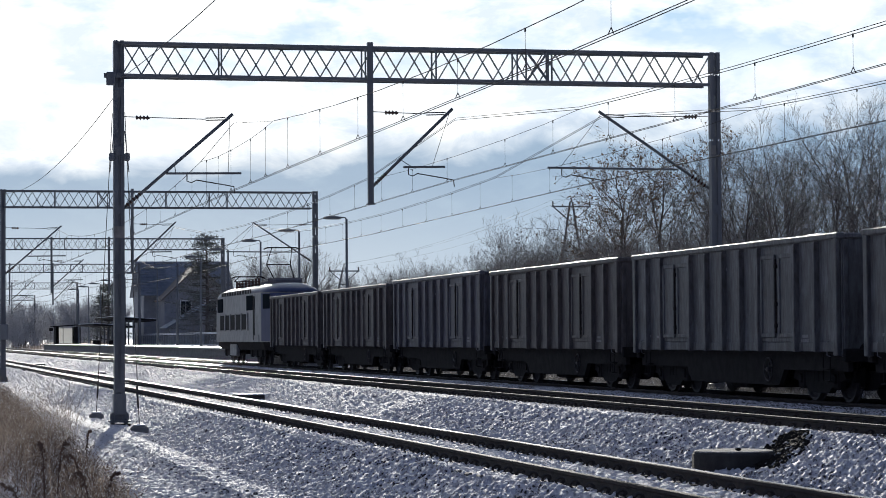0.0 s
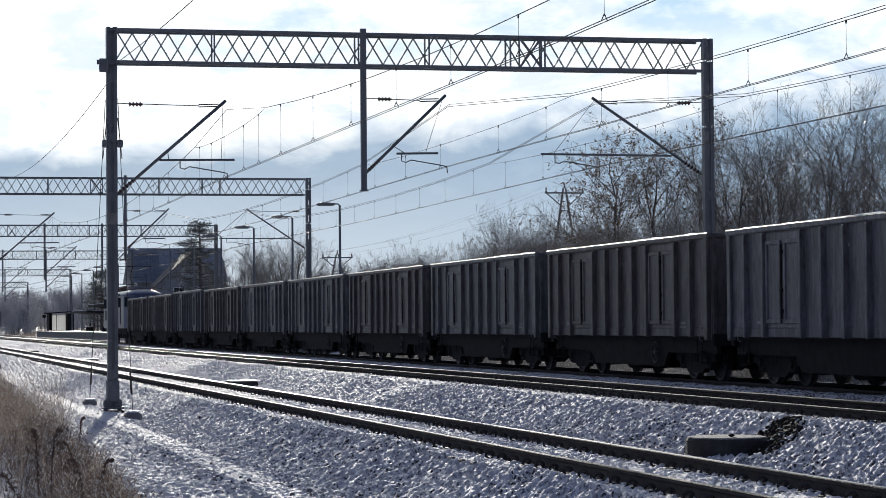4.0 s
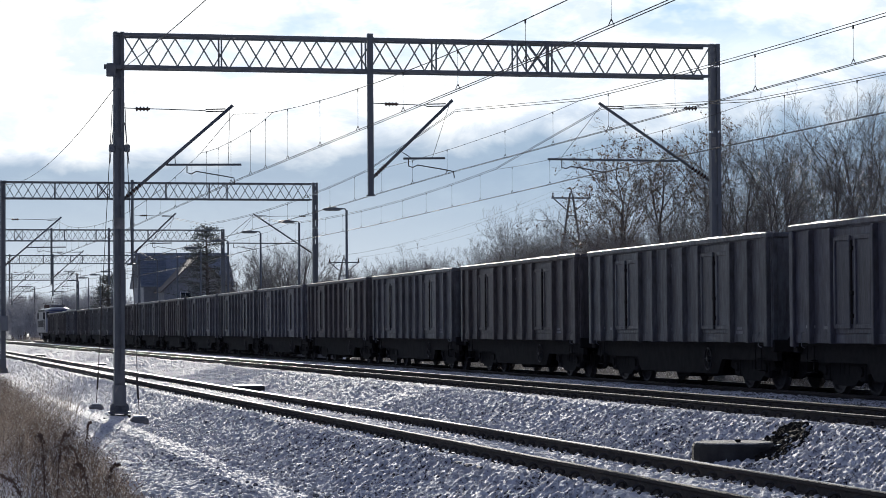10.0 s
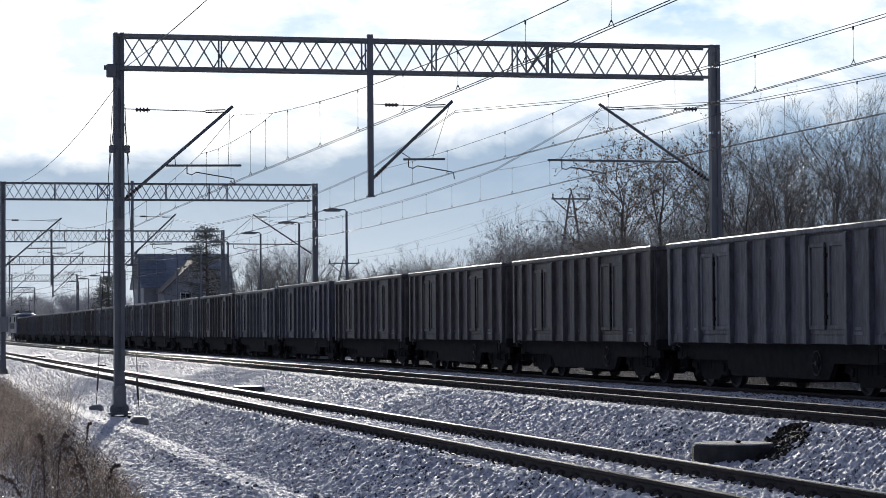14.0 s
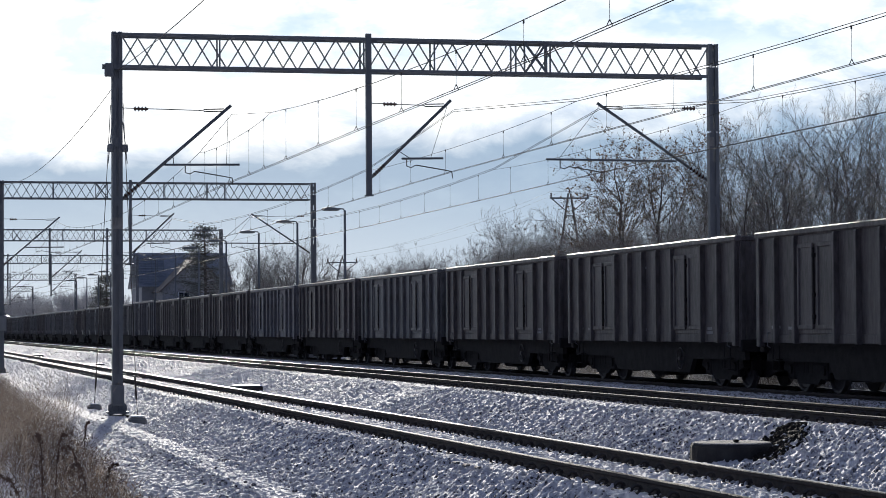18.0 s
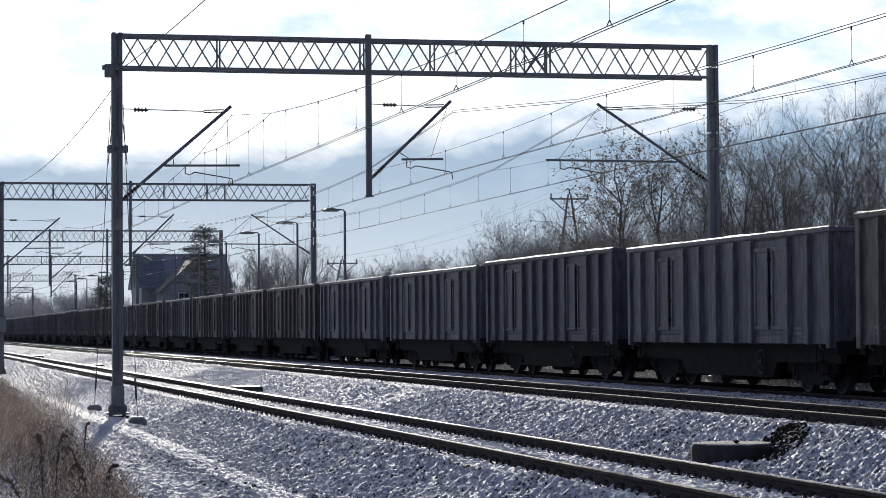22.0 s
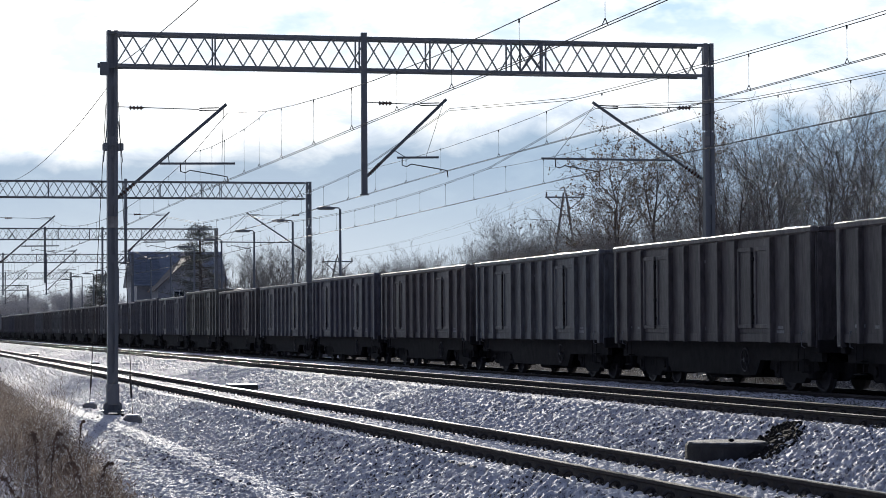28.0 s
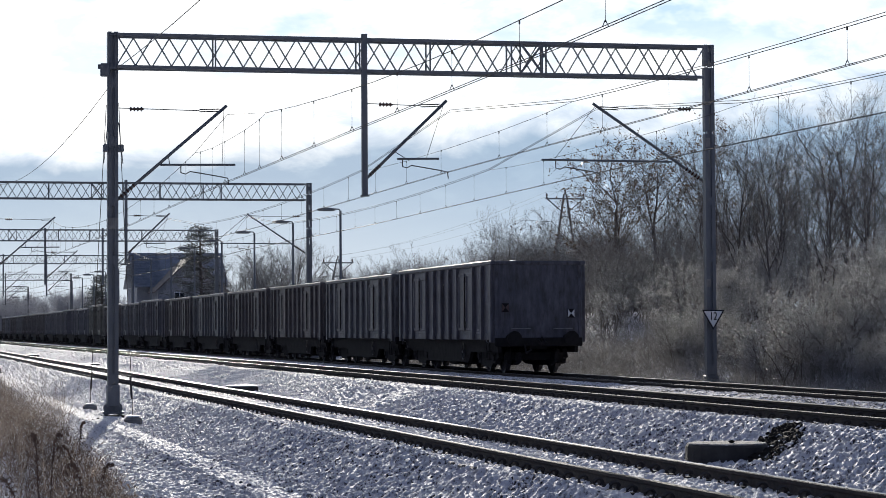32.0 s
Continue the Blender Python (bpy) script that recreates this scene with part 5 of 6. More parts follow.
fd = thing("feeder_cable", label="slack feeder cable along the near masts", category="cable")
for a, b, za, zb, sag in ((-2.0, GY, 8.3, 8.2, 0.65), (GY, GANTRY_Y[1], 7.95, 9.0, 0.75), (GANTRY_Y[1], GANTRY_Y[2], 9.0, 9.0, 1.5)):
    pts = [(6.05, a + (b - a) * k / 20, za + (zb - za) * k / 20 - 4 * sag * (k / 20) * (1 - k / 20)) for k in range(21)]
    part("cable", Mesh().tube(pts, 0.010, 5, False), M_WIRE, fd)
me = Mesh().box(5.66, 5.9, GY - 0.3, GY - 0.18, 8.0, 8.35, 0.02).box(5.6, 6.4, GY - 0.24, GY - 0.19, 8.2, 8.32)
part("bracket", me, M_MAST, fd)


M_GRIT = material("gritty_snow_dust", (0.16, 0.145, 0.125), (0.25, 0.235, 0.215), 9, 0.9, 0, 0.6, (1, 1, 1), (0.6, 0.6, 0.62), 0.4, 3)


def chamber(x, y, w, d, h, z, label):
    c = thing("cable_chamber", pose(x, y, z), label=label, category="cable chamber", group="cable chambers")
    part("box", Mesh().box(-w / 2, w / 2, -d / 2, d / 2, -h, 0, 0.03), M_OLDCONC, c)
    part("snow_cap", Mesh().box(-w / 2 + 0.02, w / 2 - 0.02, -d / 2 + 0.02, d / 2 - 0.02, 0.004, 0.025, 0.01), M_SNOW, c)
    return c


ring = thing("cable_chamber", pose(11.98, 33.8, -0.355), label="round concrete cable chamber with a gritty lid in the snowy slope", category="cable chamber", group="cable chambers")
part("ring", Mesh().lathe([(-0.6, 0.0), (-0.6, 0.60), (-0.03, 0.60), (0.0, 0.58), (0.0, 0.0)], "z", 22), M_OLDCONC, ring)
part("lid", Mesh().lathe([(0.004, 0.0), (0.004, 0.575), (0.02, 0.57), (0.026, 0.54), (0.03, 0.0)], "z", 22), M_GRIT, ring, "gritty lid dusted with snow")
part("footing", Mesh().lathe([(-0.6, 0.0), (-0.6, 0.64), (-0.33, 0.64), (-0.31, 0.605), (-0.31, 0.0)], "z", 22), M_OLDCONC, ring)
part("stone", Mesh().box(-0.05, 0.02, -0.3, -0.2, 0.03, 0.07, 0.015), M_EARTH, ring)
chamber(11.4, 78.5, 0.9, 1.2, 0.5, -0.47, "distant low concrete chamber between the tracks")
chamber(11.3, 135, 0.9, 1.2, 0.5, -0.47, "distant low concrete chamber between the tracks")
chamber(11.3, 187, 0.9, 1.2, 0.5, -0.47, "distant low concrete chamber between the tracks")

# the bare earth trench that runs from the chamber up to the middle track
# its shaded cut side is put in as a low, darkened mound
rows, tr_rnd = [], random.Random(7)
clumps = Mesh()
for j in range(40):
    v = j / 39
    x, y = 11.98 + 1.62 * v, 32.55 + 2.65 * v
    z = ground_z(x)
    w = 0.14 + 0.46 * math.sin(math.pi * min(1, v * 0.94 + 0.03)) ** 0.8
    rows.append([(x + o * w * 0.12, y - o * w, ground_z(x + o * w * 0.12) + dz + (tr_rnd.uniform(-0.02, 0.03) if 0 < i < 8 else -0.08)) for i, (o, dz) in enumerate(((-1, -0.06), (-0.8, 0.06), (-0.55, 0.075), (-0.3, 0.075), (-0.05, 0.07), (0.2, 0.07), (0.45, 0.065), (0.7, 0.06), (1, -0.06)))])
    for q in range(11):
        o = tr_rnd.uniform(-1.05, 1.0)
        c, e = Vector((x + o * w * 0.12, y - o * w, z + 0.075)), tr_rnd.uniform(0.012, 0.035)
        clumps.box(c.x - e, c.x + e * 1.3, c.y - e, c.y + e, c.z - e, c.z + e * 0.8, e * 0.6)
earth = tagged(part("trench_earth", Mesh().loft(rows, False, closed=False), M_EARTH), "bare earth dug up beside the cable chamber, trench shade in its dark colour", "earth")
tagged(part("loose_earth", clumps, M_EARTH, earth), kind="stuff")


# ---------------------------------------------------------------- trees and shrubs
def grow(rnd, height, levels, spread, twigs, r0, lean=0.0, start=0.25):
    """Tapered limbs as (a, b, radius a, radius b, level)."""
    segs = []

    def limb(p, d, length, r, lev):
        n = 5 if lev == 0 else 4 if lev == 1 else 3 if lev + 1 < levels else 1
        q, pts = p, [p]
        for i in range(n):
            d = (d + Vector((rnd.gauss(0, 0.13), rnd.gauss(0, 0.13), rnd.gauss(0.05, 0.07)))).normalized()
            e = q + d * (length / n)
            ra, rb = r * (1 - 0.75 * i / n), r * (1 - 0.75 * (i + 1) / n)
            segs.append((q, e, ra, rb, lev))
            q = e
            pts.append(e)
        if lev + 1 < levels:
            count = twigs[lev]
            for k in range(count):
                t = start + (1 - start) * (k + rnd.random()) / count if lev == 0 else 0.2 + 0.8 * (k + rnd.random()) / count
                i = min(int(t * n), n - 1)
                at = pts[i].lerp(pts[i + 1], t * n - i)
                ang, a = rnd.uniform(0, 6.283), spread * rnd.uniform(0.7, 1.25)
                u = d.cross(Vector((0.3, 0.5, 0.8))).normalized()
                w = d.cross(u)
                nd = (d * math.cos(a) + (u * math.cos(ang) + w * math.sin(ang)) * math.sin(a)).normalized()
                limb(at, nd, length * rnd.uniform(0.38, 0.62) * (1.15 - 0.4 * t), max(r * 0.5 * (1 - 0.5 * t), 0.005), lev + 1)
    limb(Vector((0, 0, -0.1)), Vector((lean, rnd.gauss(0, 0.05), 1)).normalized(), height * 0.72, r0, 0)
    return segs


def segs_mesh(segs, sides):
    v, f = [], []
    for a, b, ra, rb, _ in segs:
        d = (b - a).normalized()
        u = d.cross(Vector((0.0, 0.0, 1.0)) if abs(d.z) < 0.95 else Vector((1, 0, 0))).normalized()
        w = u.cross(d)
        k = len(v)
        for p, r in ((a, ra), (b, rb)):
            for i in range(sides):
                t = 2 * math.pi * i / sides
                q = p + (u * math.cos(t) + w * math.sin(t)) * r
                v.append((q.x, q.y, q.z))
        for i in range(sides):
            j = (i + 1) % sides
            f.append((k + i, k + j, k + sides + j, k + sides + i))
    return v, f


def raw(name, v, f, mat):
    me = bpy.data.meshes.new(name)
    me.from_pydata(v, [], f)
    me.materials.append(mat)
    return me


def leaves_at(rnd, segs, share, size, v, f):
    for a, b, _, _, lev in segs:
        if rnd.random() < share:
            p = a.lerp(b, rnd.random())
            d = Vector((rnd.gauss(0, 1), rnd.gauss(0, 1), rnd.gauss(-0.6, 0.7))).normalized() * size * rnd.uniform(0.6, 1.3)
            u = d.cross(Vector((rnd.gauss(0, 1), rnd.gauss(0, 1), 1))).normalized() * size * 0.3
            k = len(v)
            for q in (p, p + d * 0.5 + u, p + d, p + d * 0.5 - u):
                v.append((q.x, q.y, q.z))
            f.append((k, k + 1, k + 2, k + 3))


def tree(seed, height, label, levels=5, spread=0.75, twigs=(9, 6, 5, 4), r0=0.11, leaf=0.0, twig_mat=None, stems=1, start=0.25, name="bare_tree", thick=1.0):
    rnd = random.Random(seed)
    t = thing(name, label=label, category="tree" if name != "shrub" else "shrub", group="bare trees beside the line" if name != "shrub" else "shrubs beside the line")
    segs = []
    for k in range(stems):
        more = grow(rnd, height * rnd.uniform(0.75, 1.0), levels, spread, twigs, r0, rnd.gauss(0, 0.12 if stems == 1 else 0.3), start)
        off = Vector((rnd.gauss(0, 0.35), rnd.gauss(0, 0.35), 0)) if stems > 1 else Vector()
        segs += [(a + off, b + off, ra * (thick if l > 1 else 1), rb * (thick if l > 1 else 1), l) for a, b, ra, rb, l in more]
    tagged(part("trunk", raw("trunk", *segs_mesh([s for s in segs if s[4] == 0], 7), M_BARK), None, t), kind="stuff" if stems > 1 else "")
    # far trees: limbs also take the pale colour painted for haze
    limb_mat = twig_mat if twig_mat in (M_HAZEPALE, M_FARTWIG) else M_BARK
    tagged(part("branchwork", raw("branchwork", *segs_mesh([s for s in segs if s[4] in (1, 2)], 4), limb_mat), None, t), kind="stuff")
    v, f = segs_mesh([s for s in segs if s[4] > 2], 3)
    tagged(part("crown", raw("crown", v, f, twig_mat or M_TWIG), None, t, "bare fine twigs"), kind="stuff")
    if twig_mat is M_RIME and name == "shrub":
        v, f = [], []
        leaves_at(rnd, [s for s in segs if s[4] > 1 and s[1].z > height * 0.3], 0.5, 0.045, v, f)
        tagged(part("frost", raw("frost", v, f, M_FLAKE), None, t, "white frost feathers"), kind="stuff")
    if leaf:
        v, f = [], []
        leaves_at(rnd, [s for s in segs if s[4] > 1], leaf, 0.11, v, f)
        tagged(part("leaves", raw("leaves", v, f, M_LEAF), None, t, "few withered brown leaves"), kind="stuff")
    return t


def plant(proto, spots, first=True):
    """Sets copies of proto at (x, y, scale, turn)."""
    for i, (x, y, s, a) in enumerate(spots):
        m = pose(x, y, ground_z(x, y) - 0.03, 0, 0, a)
        if i == 0 and first:
            proto.matrix_basis = m
            proto.scale = (s, s, s)
        else:
            o = copy_thing(proto, m)
            o.scale = (s, s, s)


rt = random.Random(21)
tall = [tree(101 + k, 8.6, "tall slender bare tree with fine twigs on the bank", 5, 0.6, (11, 6, 5, 3), 0.064, 0.0, None, 1, 0.16, thick=0.9) for k in range(4)]
leafy = tree(120, 8.4, "spreading bare tree with a few withered leaves", 5, 0.8, (11, 6, 5, 3), 0.075, 0.2, None, 2, 0.1, thick=1.0)
bushy = [tree(130 + k, 4.2, "dense bare shrub, its twigs frosted", 5, 0.62, (7, 6, 5, 3), 0.025, 0.0, M_RIME, 4, 0.03, "shrub", 1.05) for k in range(3)]
spots = [[], [], [], []]
for k in range(44):
    r = 0.338 + 0.105 * (k + rt.random()) / 44
    y = 98 + 34 * rt.random() if r < 0.36 else 78 + 44 * rt.random()
    spots[k % 4].append((y * r, y, rt.uniform(0.68, 1.0) * y / 98 * (1.0 + 3.0 * max(0, r - 0.36)), rt.uniform(0, 360)))
for t, s in zip(tall, spots):
    plant(t, s)
plant(leafy, [(38.4, 124, 1.42, 20), (41.4, 122, 1.5, 140), (39.6, 129, 1.4, 250), (37.2, 122, 1.05, 80)])
# frosted scrub along the foot of the bank, with one big clump near the masts
spots = [[], [], []]
for k in range(46):
    y = 66 + 56 * (k + rt.random()) / 46
    x = 25.0 + (y - 46) * 0.03 + rt.uniform(0, 6.0)
    spots[k % 3].append((x, y, rt.uniform(0.38, 0.58) + 0.03 * (x - 24), rt.uniform(0, 360)))
for k in range(20):
    r = 0.362 + 0.085 * (k + rt.random()) / 20
    y = 58 + 9 * rt.random()
    spots[k % 3].append((y * r, y, rt.uniform(0.56, 0.74) * min(1, 0.62 + (r - 0.362) * 12), rt.uniform(0, 360)))
for k in range(34):
    y = 52 + 18 * rt.random()
    spots[k % 3].append((max(23.4, y * rt.uniform(0.35, 0.44)), y, rt.uniform(0.26, 0.42), rt.uniform(0, 360)))
for k in range(12):
    y = 100 + 22 * rt.random()
    spots[k % 3].append((y * (0.325 + 0.085 * (k + rt.random()) / 12), y, rt.uniform(0.7, 0.95), rt.uniform(0, 360)))
for k in range(9):
    y = 72 + 16 * rt.random()
    spots[k % 3].append((y * (0.325 + 0.05 * (k + rt.random()) / 9), y, rt.uniform(0.5, 0.7), rt.uniform(0, 360)))
for k in range(30):
    y = 68 + 34 * rt.random()
    spots[k % 3].append((y * (0.318 + 0.045 * rt.random()), y, rt.uniform(0.34, 0.56), rt.uniform(0, 360)))
# this scrub uses the twig colour that is lightened for haze
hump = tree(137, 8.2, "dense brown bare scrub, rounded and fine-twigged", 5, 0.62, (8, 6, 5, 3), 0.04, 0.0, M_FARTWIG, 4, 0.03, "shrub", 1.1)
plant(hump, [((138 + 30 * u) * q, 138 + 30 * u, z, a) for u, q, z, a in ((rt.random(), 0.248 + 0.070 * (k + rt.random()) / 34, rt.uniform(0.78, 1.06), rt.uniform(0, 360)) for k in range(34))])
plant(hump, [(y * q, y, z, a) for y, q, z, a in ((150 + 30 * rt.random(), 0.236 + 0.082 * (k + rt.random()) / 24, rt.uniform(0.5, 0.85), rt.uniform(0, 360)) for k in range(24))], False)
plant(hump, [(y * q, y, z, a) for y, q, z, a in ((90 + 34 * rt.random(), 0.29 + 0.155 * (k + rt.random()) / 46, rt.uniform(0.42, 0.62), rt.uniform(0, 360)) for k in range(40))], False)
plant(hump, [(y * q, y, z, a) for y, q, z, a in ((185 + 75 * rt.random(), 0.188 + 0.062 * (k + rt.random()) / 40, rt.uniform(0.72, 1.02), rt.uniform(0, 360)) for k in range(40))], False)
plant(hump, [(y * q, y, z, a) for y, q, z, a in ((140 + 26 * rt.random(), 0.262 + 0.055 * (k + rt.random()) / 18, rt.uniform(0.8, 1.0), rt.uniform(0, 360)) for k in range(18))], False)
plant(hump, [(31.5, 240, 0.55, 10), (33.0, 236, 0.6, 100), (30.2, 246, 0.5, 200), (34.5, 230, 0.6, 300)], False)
for t, s in zip(bushy, spots):
    plant(t, s)
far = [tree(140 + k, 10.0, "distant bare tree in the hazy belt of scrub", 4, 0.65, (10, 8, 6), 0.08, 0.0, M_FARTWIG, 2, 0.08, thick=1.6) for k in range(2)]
spots = [[], []]
for k in range(64):
    y = 190 + 150 * rt.random()
    q = rt.uniform(0.165, 0.275)
    spots[k % 2].append((y * q, y, rt.uniform(0.7, 1.0) * (0.8 + 4.5 * min(0.06, max(0, q - 0.17))) * y / 250, rt.uniform(0, 360)))
for k in range(12):
    y = 215 + 30 * rt.random()
    spots[k % 2].append((y * rt.uniform(0.135, 0.168), y, rt.uniform(0.85, 1.2), rt.uniform(0, 360)))
# the haze over these trees is in their pale colour
pale = tree(150, 10.0, "distant bare tree, its pale colour standing in for winter haze", 4, 0.7, (12, 9, 7), 0.09, 0.0, M_HAZEPALE, 3, 0.0, thick=4.5)
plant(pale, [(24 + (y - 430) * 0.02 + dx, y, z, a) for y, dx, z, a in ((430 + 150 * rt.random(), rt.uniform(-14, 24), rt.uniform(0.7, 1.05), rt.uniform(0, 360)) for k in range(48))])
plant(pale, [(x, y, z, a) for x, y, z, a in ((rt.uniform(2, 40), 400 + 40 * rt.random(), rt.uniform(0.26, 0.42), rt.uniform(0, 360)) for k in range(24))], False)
for t, s in zip(far, spots):
    plant(t, s)


def conifer(x, y, h):
    rnd = random.Random(5)
    t = thing("pine_tree", pose(x, y, ground_z(x)), label="dark pine with open ragged crown beside the station house", category="tree")
    part("trunk", Mesh().tube([(0, 0, 0), (0.1, 0, h * 0.5), (0, 0.1, h)], [0.25, 0.18, 0.05], 8), M_BARK, t)
    limb, v, f = Mesh(), [], []
    for k in range(120):
        z = h * (0.12 + 0.86 * rnd.random())
        a, r = rnd.uniform(0, 6.283), (1.2 - z / h) * h * 0.36 * rnd.uniform(0.5, 1.1) + 0.4
        tip = Vector((math.cos(a) * r, math.sin(a) * r, z + r * rnd.uniform(-0.1, 0.3)))
        limb.tube([(0, 0, z), tip], [0.05, 0.015], 5)
        for j in range(85):
            p = Vector((0, 0, z)).lerp(tip, rnd.uniform(0.35, 1.05)) + Vector((rnd.gauss(0, 0.28), rnd.gauss(0, 0.28), rnd.gauss(0, 0.16)))
            d = Vector((rnd.gauss(0, 1), rnd.gauss(0, 1), rnd.gauss(0.3, 0.6))).normalized() * 0.22
            u = d.cross(Vector((0.2, 0.4, 1))).normalized() * 0.05
            i = len(v)
            v.extend(tuple(q) for q in (p - u, p + u, p + d))
            f.append((i, i + 1, i + 2))
    tagged(part("branchwork", limb, M_BARK, t), kind="stuff")
    part("crown", raw("crown", v, f, M_NEEDLE), None, t)


conifer(32.3, 252, 11.6)
conifer(29.5, 335, 8.5)


# ---------------------------------------------------------------- grasses
def blades(name, count, where, hgt, width, mat, label, seed, bend=0.35, branchy=0.0, splay=0.18):
    rnd = random.Random(seed)
    v, f = [], []

    def blade(p, d, length, w):
        u = d.cross(Vector((rnd.gauss(0, 1), rnd.gauss(0, 1), 0.1))).normalized() * w
        mid = p + d * length * 0.55
        d2 = (d + Vector((rnd.gauss(0, bend), rnd.gauss(0, bend), -0.15))).normalized()
        tip = mid + d2 * length * 0.45
        k = len(v)
        for q in (p - u, p + u, mid + u * 0.7, mid - u * 0.7, tip):
            v.append((q.x, q.y, q.z))
        f.append((k, k + 1, k + 2, k + 3))
        f.append((k + 3, k + 2, k + 4))
        return mid, tip
    for _ in range(count):
        x, y, k = where(rnd)
        p = Vector((x, y, ground_z(x, y) - 0.02))
        d = Vector((rnd.gauss(0, splay), rnd.gauss(0, splay), 1)).normalized()
        h = hgt * k * rnd.uniform(0.55, 1.1)
        mid, tip = blade(p, d, h, width)
        if rnd.random() < branchy:
            for _ in range(4):
                q = p.lerp(mid, rnd.uniform(0.5, 1.0)) if rnd.random() < 0.5 else mid.lerp(tip, rnd.random())
                blade(q, Vector((rnd.gauss(0, 0.7), rnd.gauss(0, 0.7), 0.7)).normalized(), h * 0.22, width * 0.8)
    ob = new(name, raw(name, v, f, mat))
    return tagged(ob, label, "grass", kind="stuff")


def verge(rnd):
    y = 19 + 76 * rnd.random() ** 1.6
    edge_x = float(np.interp(y, [19, 26, 36, 50, 65, 80, 95], [2.15, 2.95, 3.3, 3.45, 3.6, 4.2, 4.6]))
    x = edge_x - 0.12 - abs(rnd.gauss(0, 0.75))
    k = float(np.interp(y, [19, 26, 38, 50, 65, 95], [0.62, 0.78, 1.0, 1.05, 1.05, 0.95])) * min(1, 0.5 + 0.6 * (edge_x - x)) * rnd.choice((0.5, 0.8, 1.0, 1.15))
    return x, y, k


blades("dry_verge_grass", 3400, verge, 1.1, 0.0042, M_STRAW, "loose dry brown grass and weeds, glints put in as pale spots", 31, 0.55, 0.8, 0.28)
blades("dead_weeds", 5000, verge, 1.0, 0.0034, M_DOCK, "dark dead weed stalks among the grass", 32, 0.5, 0.95, 0.28)


def tall_weeds(rnd):
    y = rnd.uniform(36, 62)
    return y * rnd.uniform(0.028, 0.074), y, rnd.choice((0.7, 0.9, 1.0))


blades("tall_dry_weeds", 900, tall_weeds, 1.5, 0.0028, M_STRAW, "tall thin dry weeds behind the verge grass", 36, 0.3, 0.9)


def seeds(count):
    """Tiny pale flakes set in the weeds to paint glints."""
    rnd = random.Random(35)
    v, f = [], []
    for _ in range(count):
        x, y, k = verge(rnd)
        p = Vector((x, y, ground_z(x, y) + k * rnd.uniform(0.15, 1.0)))
        s = rnd.uniform(0.003, 0.0095)
        i = len(v)
        for q in ((0, 0, s * 1.6), (s, 0, -s), (-s * 0.6, s, -s), (-s * 0.6, -s, -s)):
            v.append((p.x + q[0], p.y + q[1], p.z + q[2]))
        f.extend([(i, i + 1, i + 2), (i, i + 2, i + 3), (i, i + 3, i + 1), (i + 1, i + 3, i + 2)])
    tagged(new("rimed_seeds", raw("rimed_seeds", v, f, M_FLAKE)), "tiny pale flakes put into the weeds as glints", "seeds", kind="stuff")


seeds(20000)


def curled_leaves(count):
    """Curled brown leaves and broken bits that hang in the weeds, each two folded faces."""
    rnd = random.Random(38)
    v, f = [], []
    for _ in range(count):
        x, y, k = verge(rnd)
        p = Vector((x, y, ground_z(x, y) + k * rnd.uniform(0.05, 0.85)))
        size = rnd.uniform(0.012, 0.036)
        d = Vector((rnd.gauss(0, 1), rnd.gauss(0, 1), rnd.gauss(-0.3, 0.8))).normalized() * size
        u = d.cross(Vector((rnd.gauss(0, 1), rnd.gauss(0, 1), 0.6))).normalized() * size * 0.45
        w = d.cross(u).normalized() * size * rnd.uniform(0.1, 0.4)
        i = len(v)
        for q in (p, p + d, p + d * 0.5 + u + w, p + d * 0.5 - u + w):
            v.append((q.x, q.y, q.z))
        f.extend([(i, i + 1, i + 2), (i, i + 3, i + 1)])
    tagged(new("curled_leaves", raw("curled_leaves", v, f, M_DEAD)), "curled brown dead leaves hanging in the weeds", "leaves", kind="stuff")


curled_leaves(15000)


def bank(rnd):
    y = 42 + 80 * rnd.random()
    x = 21.7 + (y - 44) * 0.012 + abs(rnd.gauss(0, 3.0))
    return x, y, 0.35 + min(0.75, 0.3 * (x - 21.7))


blades("frosted_bank_grass", 42000, bank, 0.7, 0.006, M_FROST, "tangled frosted grass and brambles on the bank", 33, 0.8, 0.6, 0.7)
blades("far_dry_grass", 3000, lambda r: (22 + r.random() * 12, 345 + 120 * r.random(), 1.0), 0.9, 0.02, M_STRAW, "pale dry grass beyond the platform", 34)


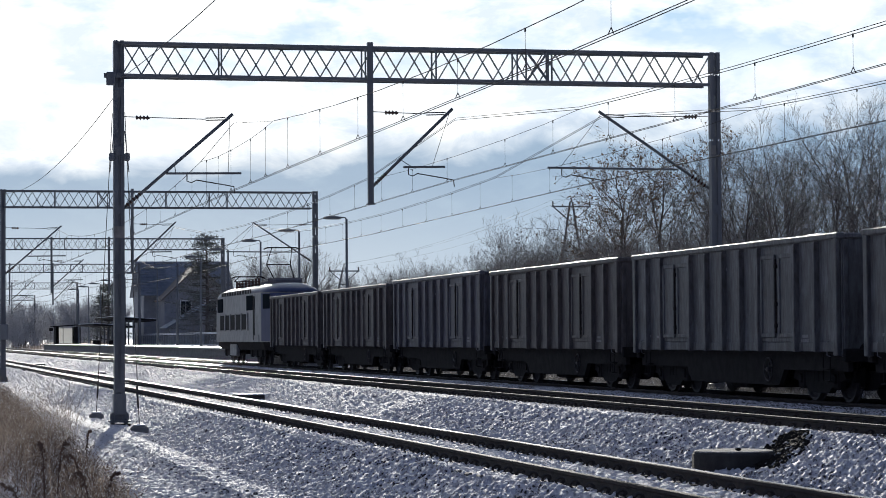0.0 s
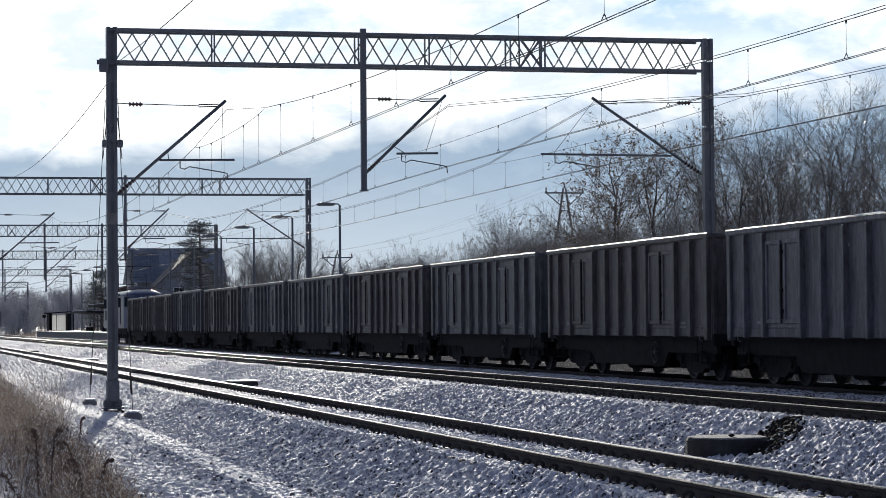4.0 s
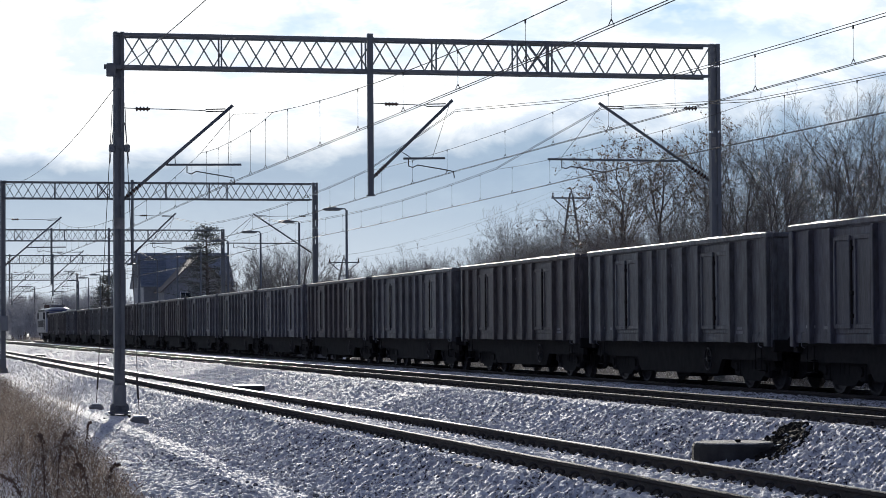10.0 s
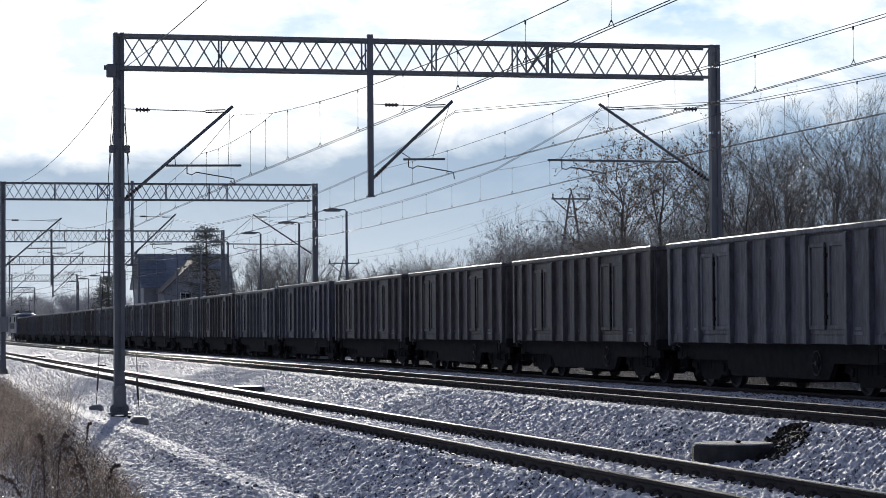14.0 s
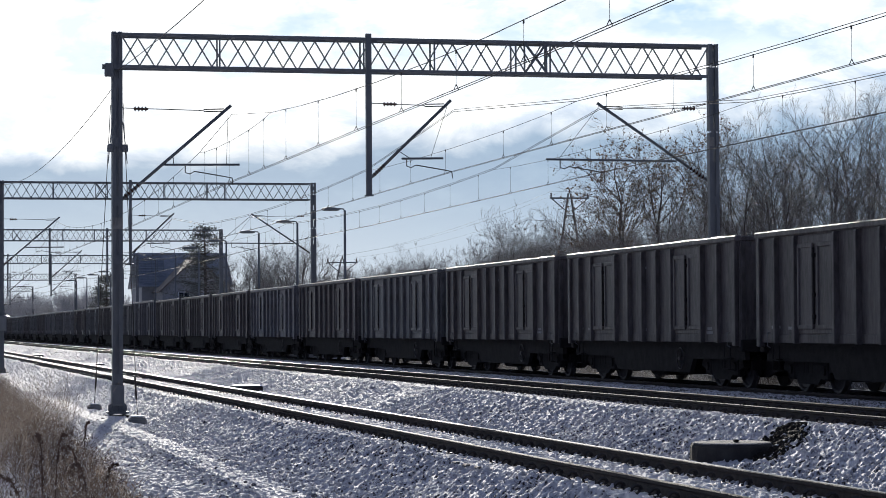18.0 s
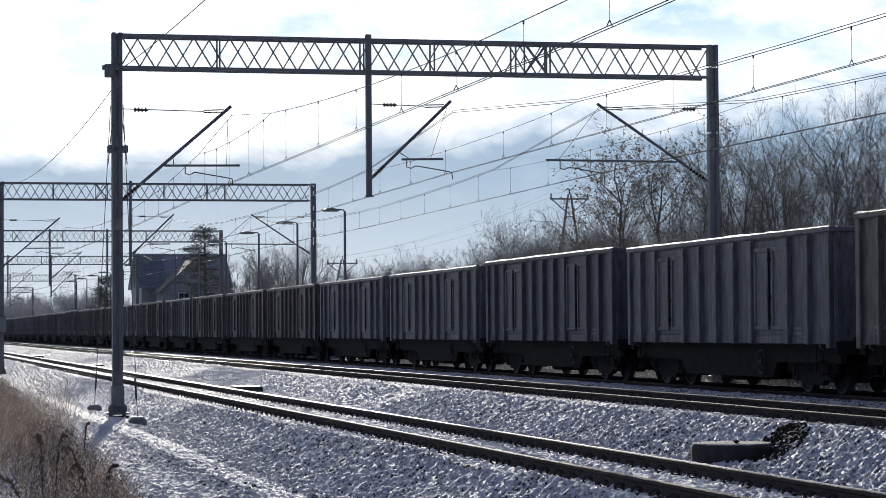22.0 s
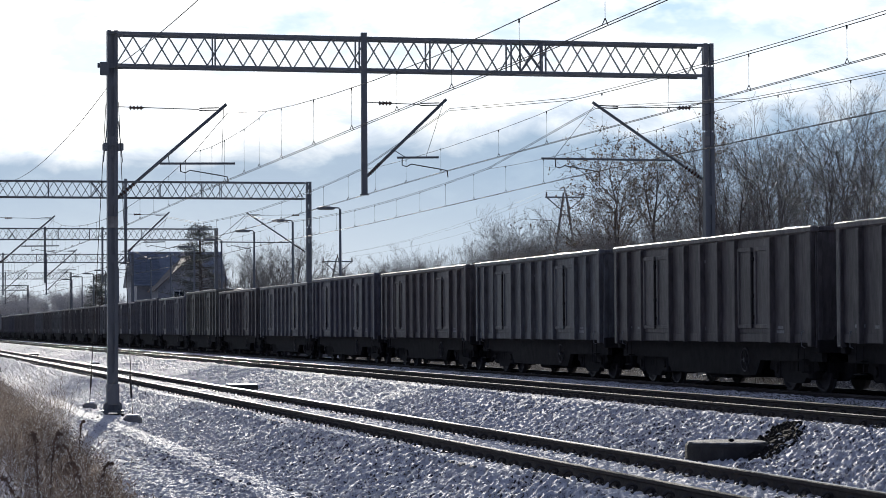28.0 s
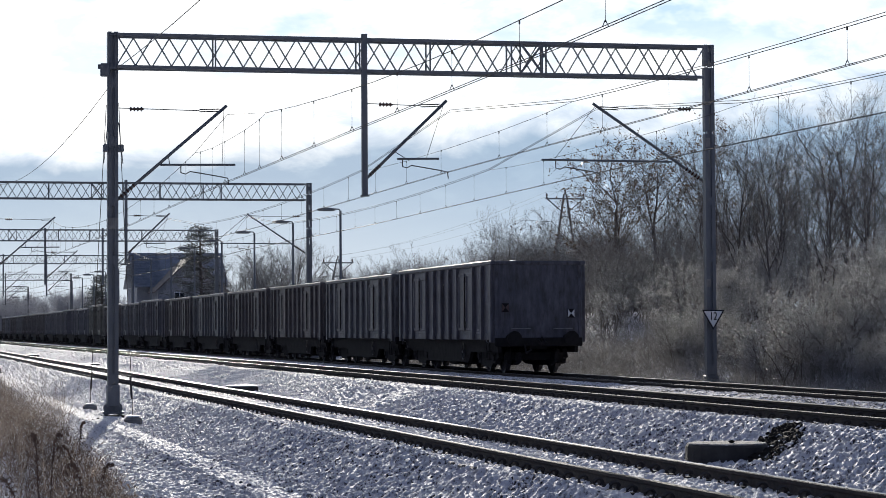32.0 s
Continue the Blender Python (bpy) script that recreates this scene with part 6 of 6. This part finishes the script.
def dock(x, y, h, lean, seed):
    """A stalk that rises and nods over, its upper part thick with seeds."""
    rnd = random.Random(seed)
    d = thing("dock_stalk", pose(x, y, ground_z(x)), label="dark dead weed stalk with a drooping seed head", category="weed", group="dead weed stalks")
    path = [Vector((0, 0, -0.05)), Vector((lean * 0.15, 0, h * 0.45)), Vector((lean * 0.35, 0, h * 0.75)), Vector((lean * 0.7, 0, h * 0.93)), Vector((lean * 1.1, 0, h * 1.0)), Vector((lean * 1.6, 0, h * (1.0 - 0.25 * abs(lean))))]
    part("stem", Mesh().tube(path, [0.007, 0.006, 0.005, 0.004, 0.004, 0.003], 6), M_DOCK, d)
    me = Mesh()
    for k in range(110):
        t = rnd.uniform(0.3, 0.999) * 5
        i = int(t)
        c = path[i].lerp(path[i + 1], t - i) + Vector((rnd.gauss(0, 0.009), rnd.gauss(0, 0.009), rnd.gauss(0, 0.009)))
        e = rnd.uniform(0.004, 0.010)
        me.box(c.x - e, c.x + e, c.y - e, c.y + e, c.z - e, c.z + e, e * 0.5)
    tagged(part("seed_head", me, M_DOCK, d), kind="stuff")


for k, (x, y, h, lean) in enumerate(((1.25, 21, 0.95, -0.28), (1.0, 20, 0.80, -0.3), (1.45, 23, 1.2, -0.04), (1.75, 26, 1.1, 0.08), (1.35, 19, 0.7, 0.25), (0.95, 18, 0.75, 0.18), (1.85, 22, 0.62, 0.2), (2.2, 28, 0.9, -0.15), (1.5, 20.5, 0.6, -0.22), (2.35, 27, 0.75, 0.1), (1.95, 24, 0.9, -0.1), (2.6, 33, 1.0, 0.05))):
    dock(x, y, h, lean, 50 + k)

M_STONE = material("dark_grey_stone", (0.08, 0.078, 0.08), (0.14, 0.135, 0.135), 20, 0.85, 0, 0.4, (1, 1, 1), (0.6, 0.6, 0.62), 0.35, 3)
stones, st_rnd = Mesh(), random.Random(17)
for k in range(50):
    y = st_rnd.uniform(30, 64)
    x = 5.3 + st_rnd.gauss(0, 0.35)
    e, z = st_rnd.uniform(0.012, 0.034), ground_z(x)
    stones.box(x - e, x + e * 1.2, y - e, y + e, z - 0.02, z + e * 1.1, e * 0.55)
tagged(part("loose_stones", stones, M_STONE), "small dark stones scattered on the snowy path", "stones", kind="stuff")


# ---------------------------------------------------------------- motion of the train
def motions():
    rows = [(t, run(t)) for t in range(33)]
    for ob, start in train:
        walk(ob, [(t, pose(T3, start + d, 0)) for t, d in rows])
    for (kind, d), obs in wheelsets.items():
        r = 0.46 if kind == "wagon" else 0.62
        lead = obs[0]
        walk(lead, [(i / 30, pose(0, d, r) @ Matrix.Rotation(-run(i / 30) / r, 4, "X")) for i in range(961)])
        for ob in obs[1:]:
            ob.rotation_mode = "QUATERNION"
            ob.animation_data_create()
            ob.animation_data.action = lead.animation_data.action
            ob.animation_data.action_slot = lead.animation_data.action_slot


motions()
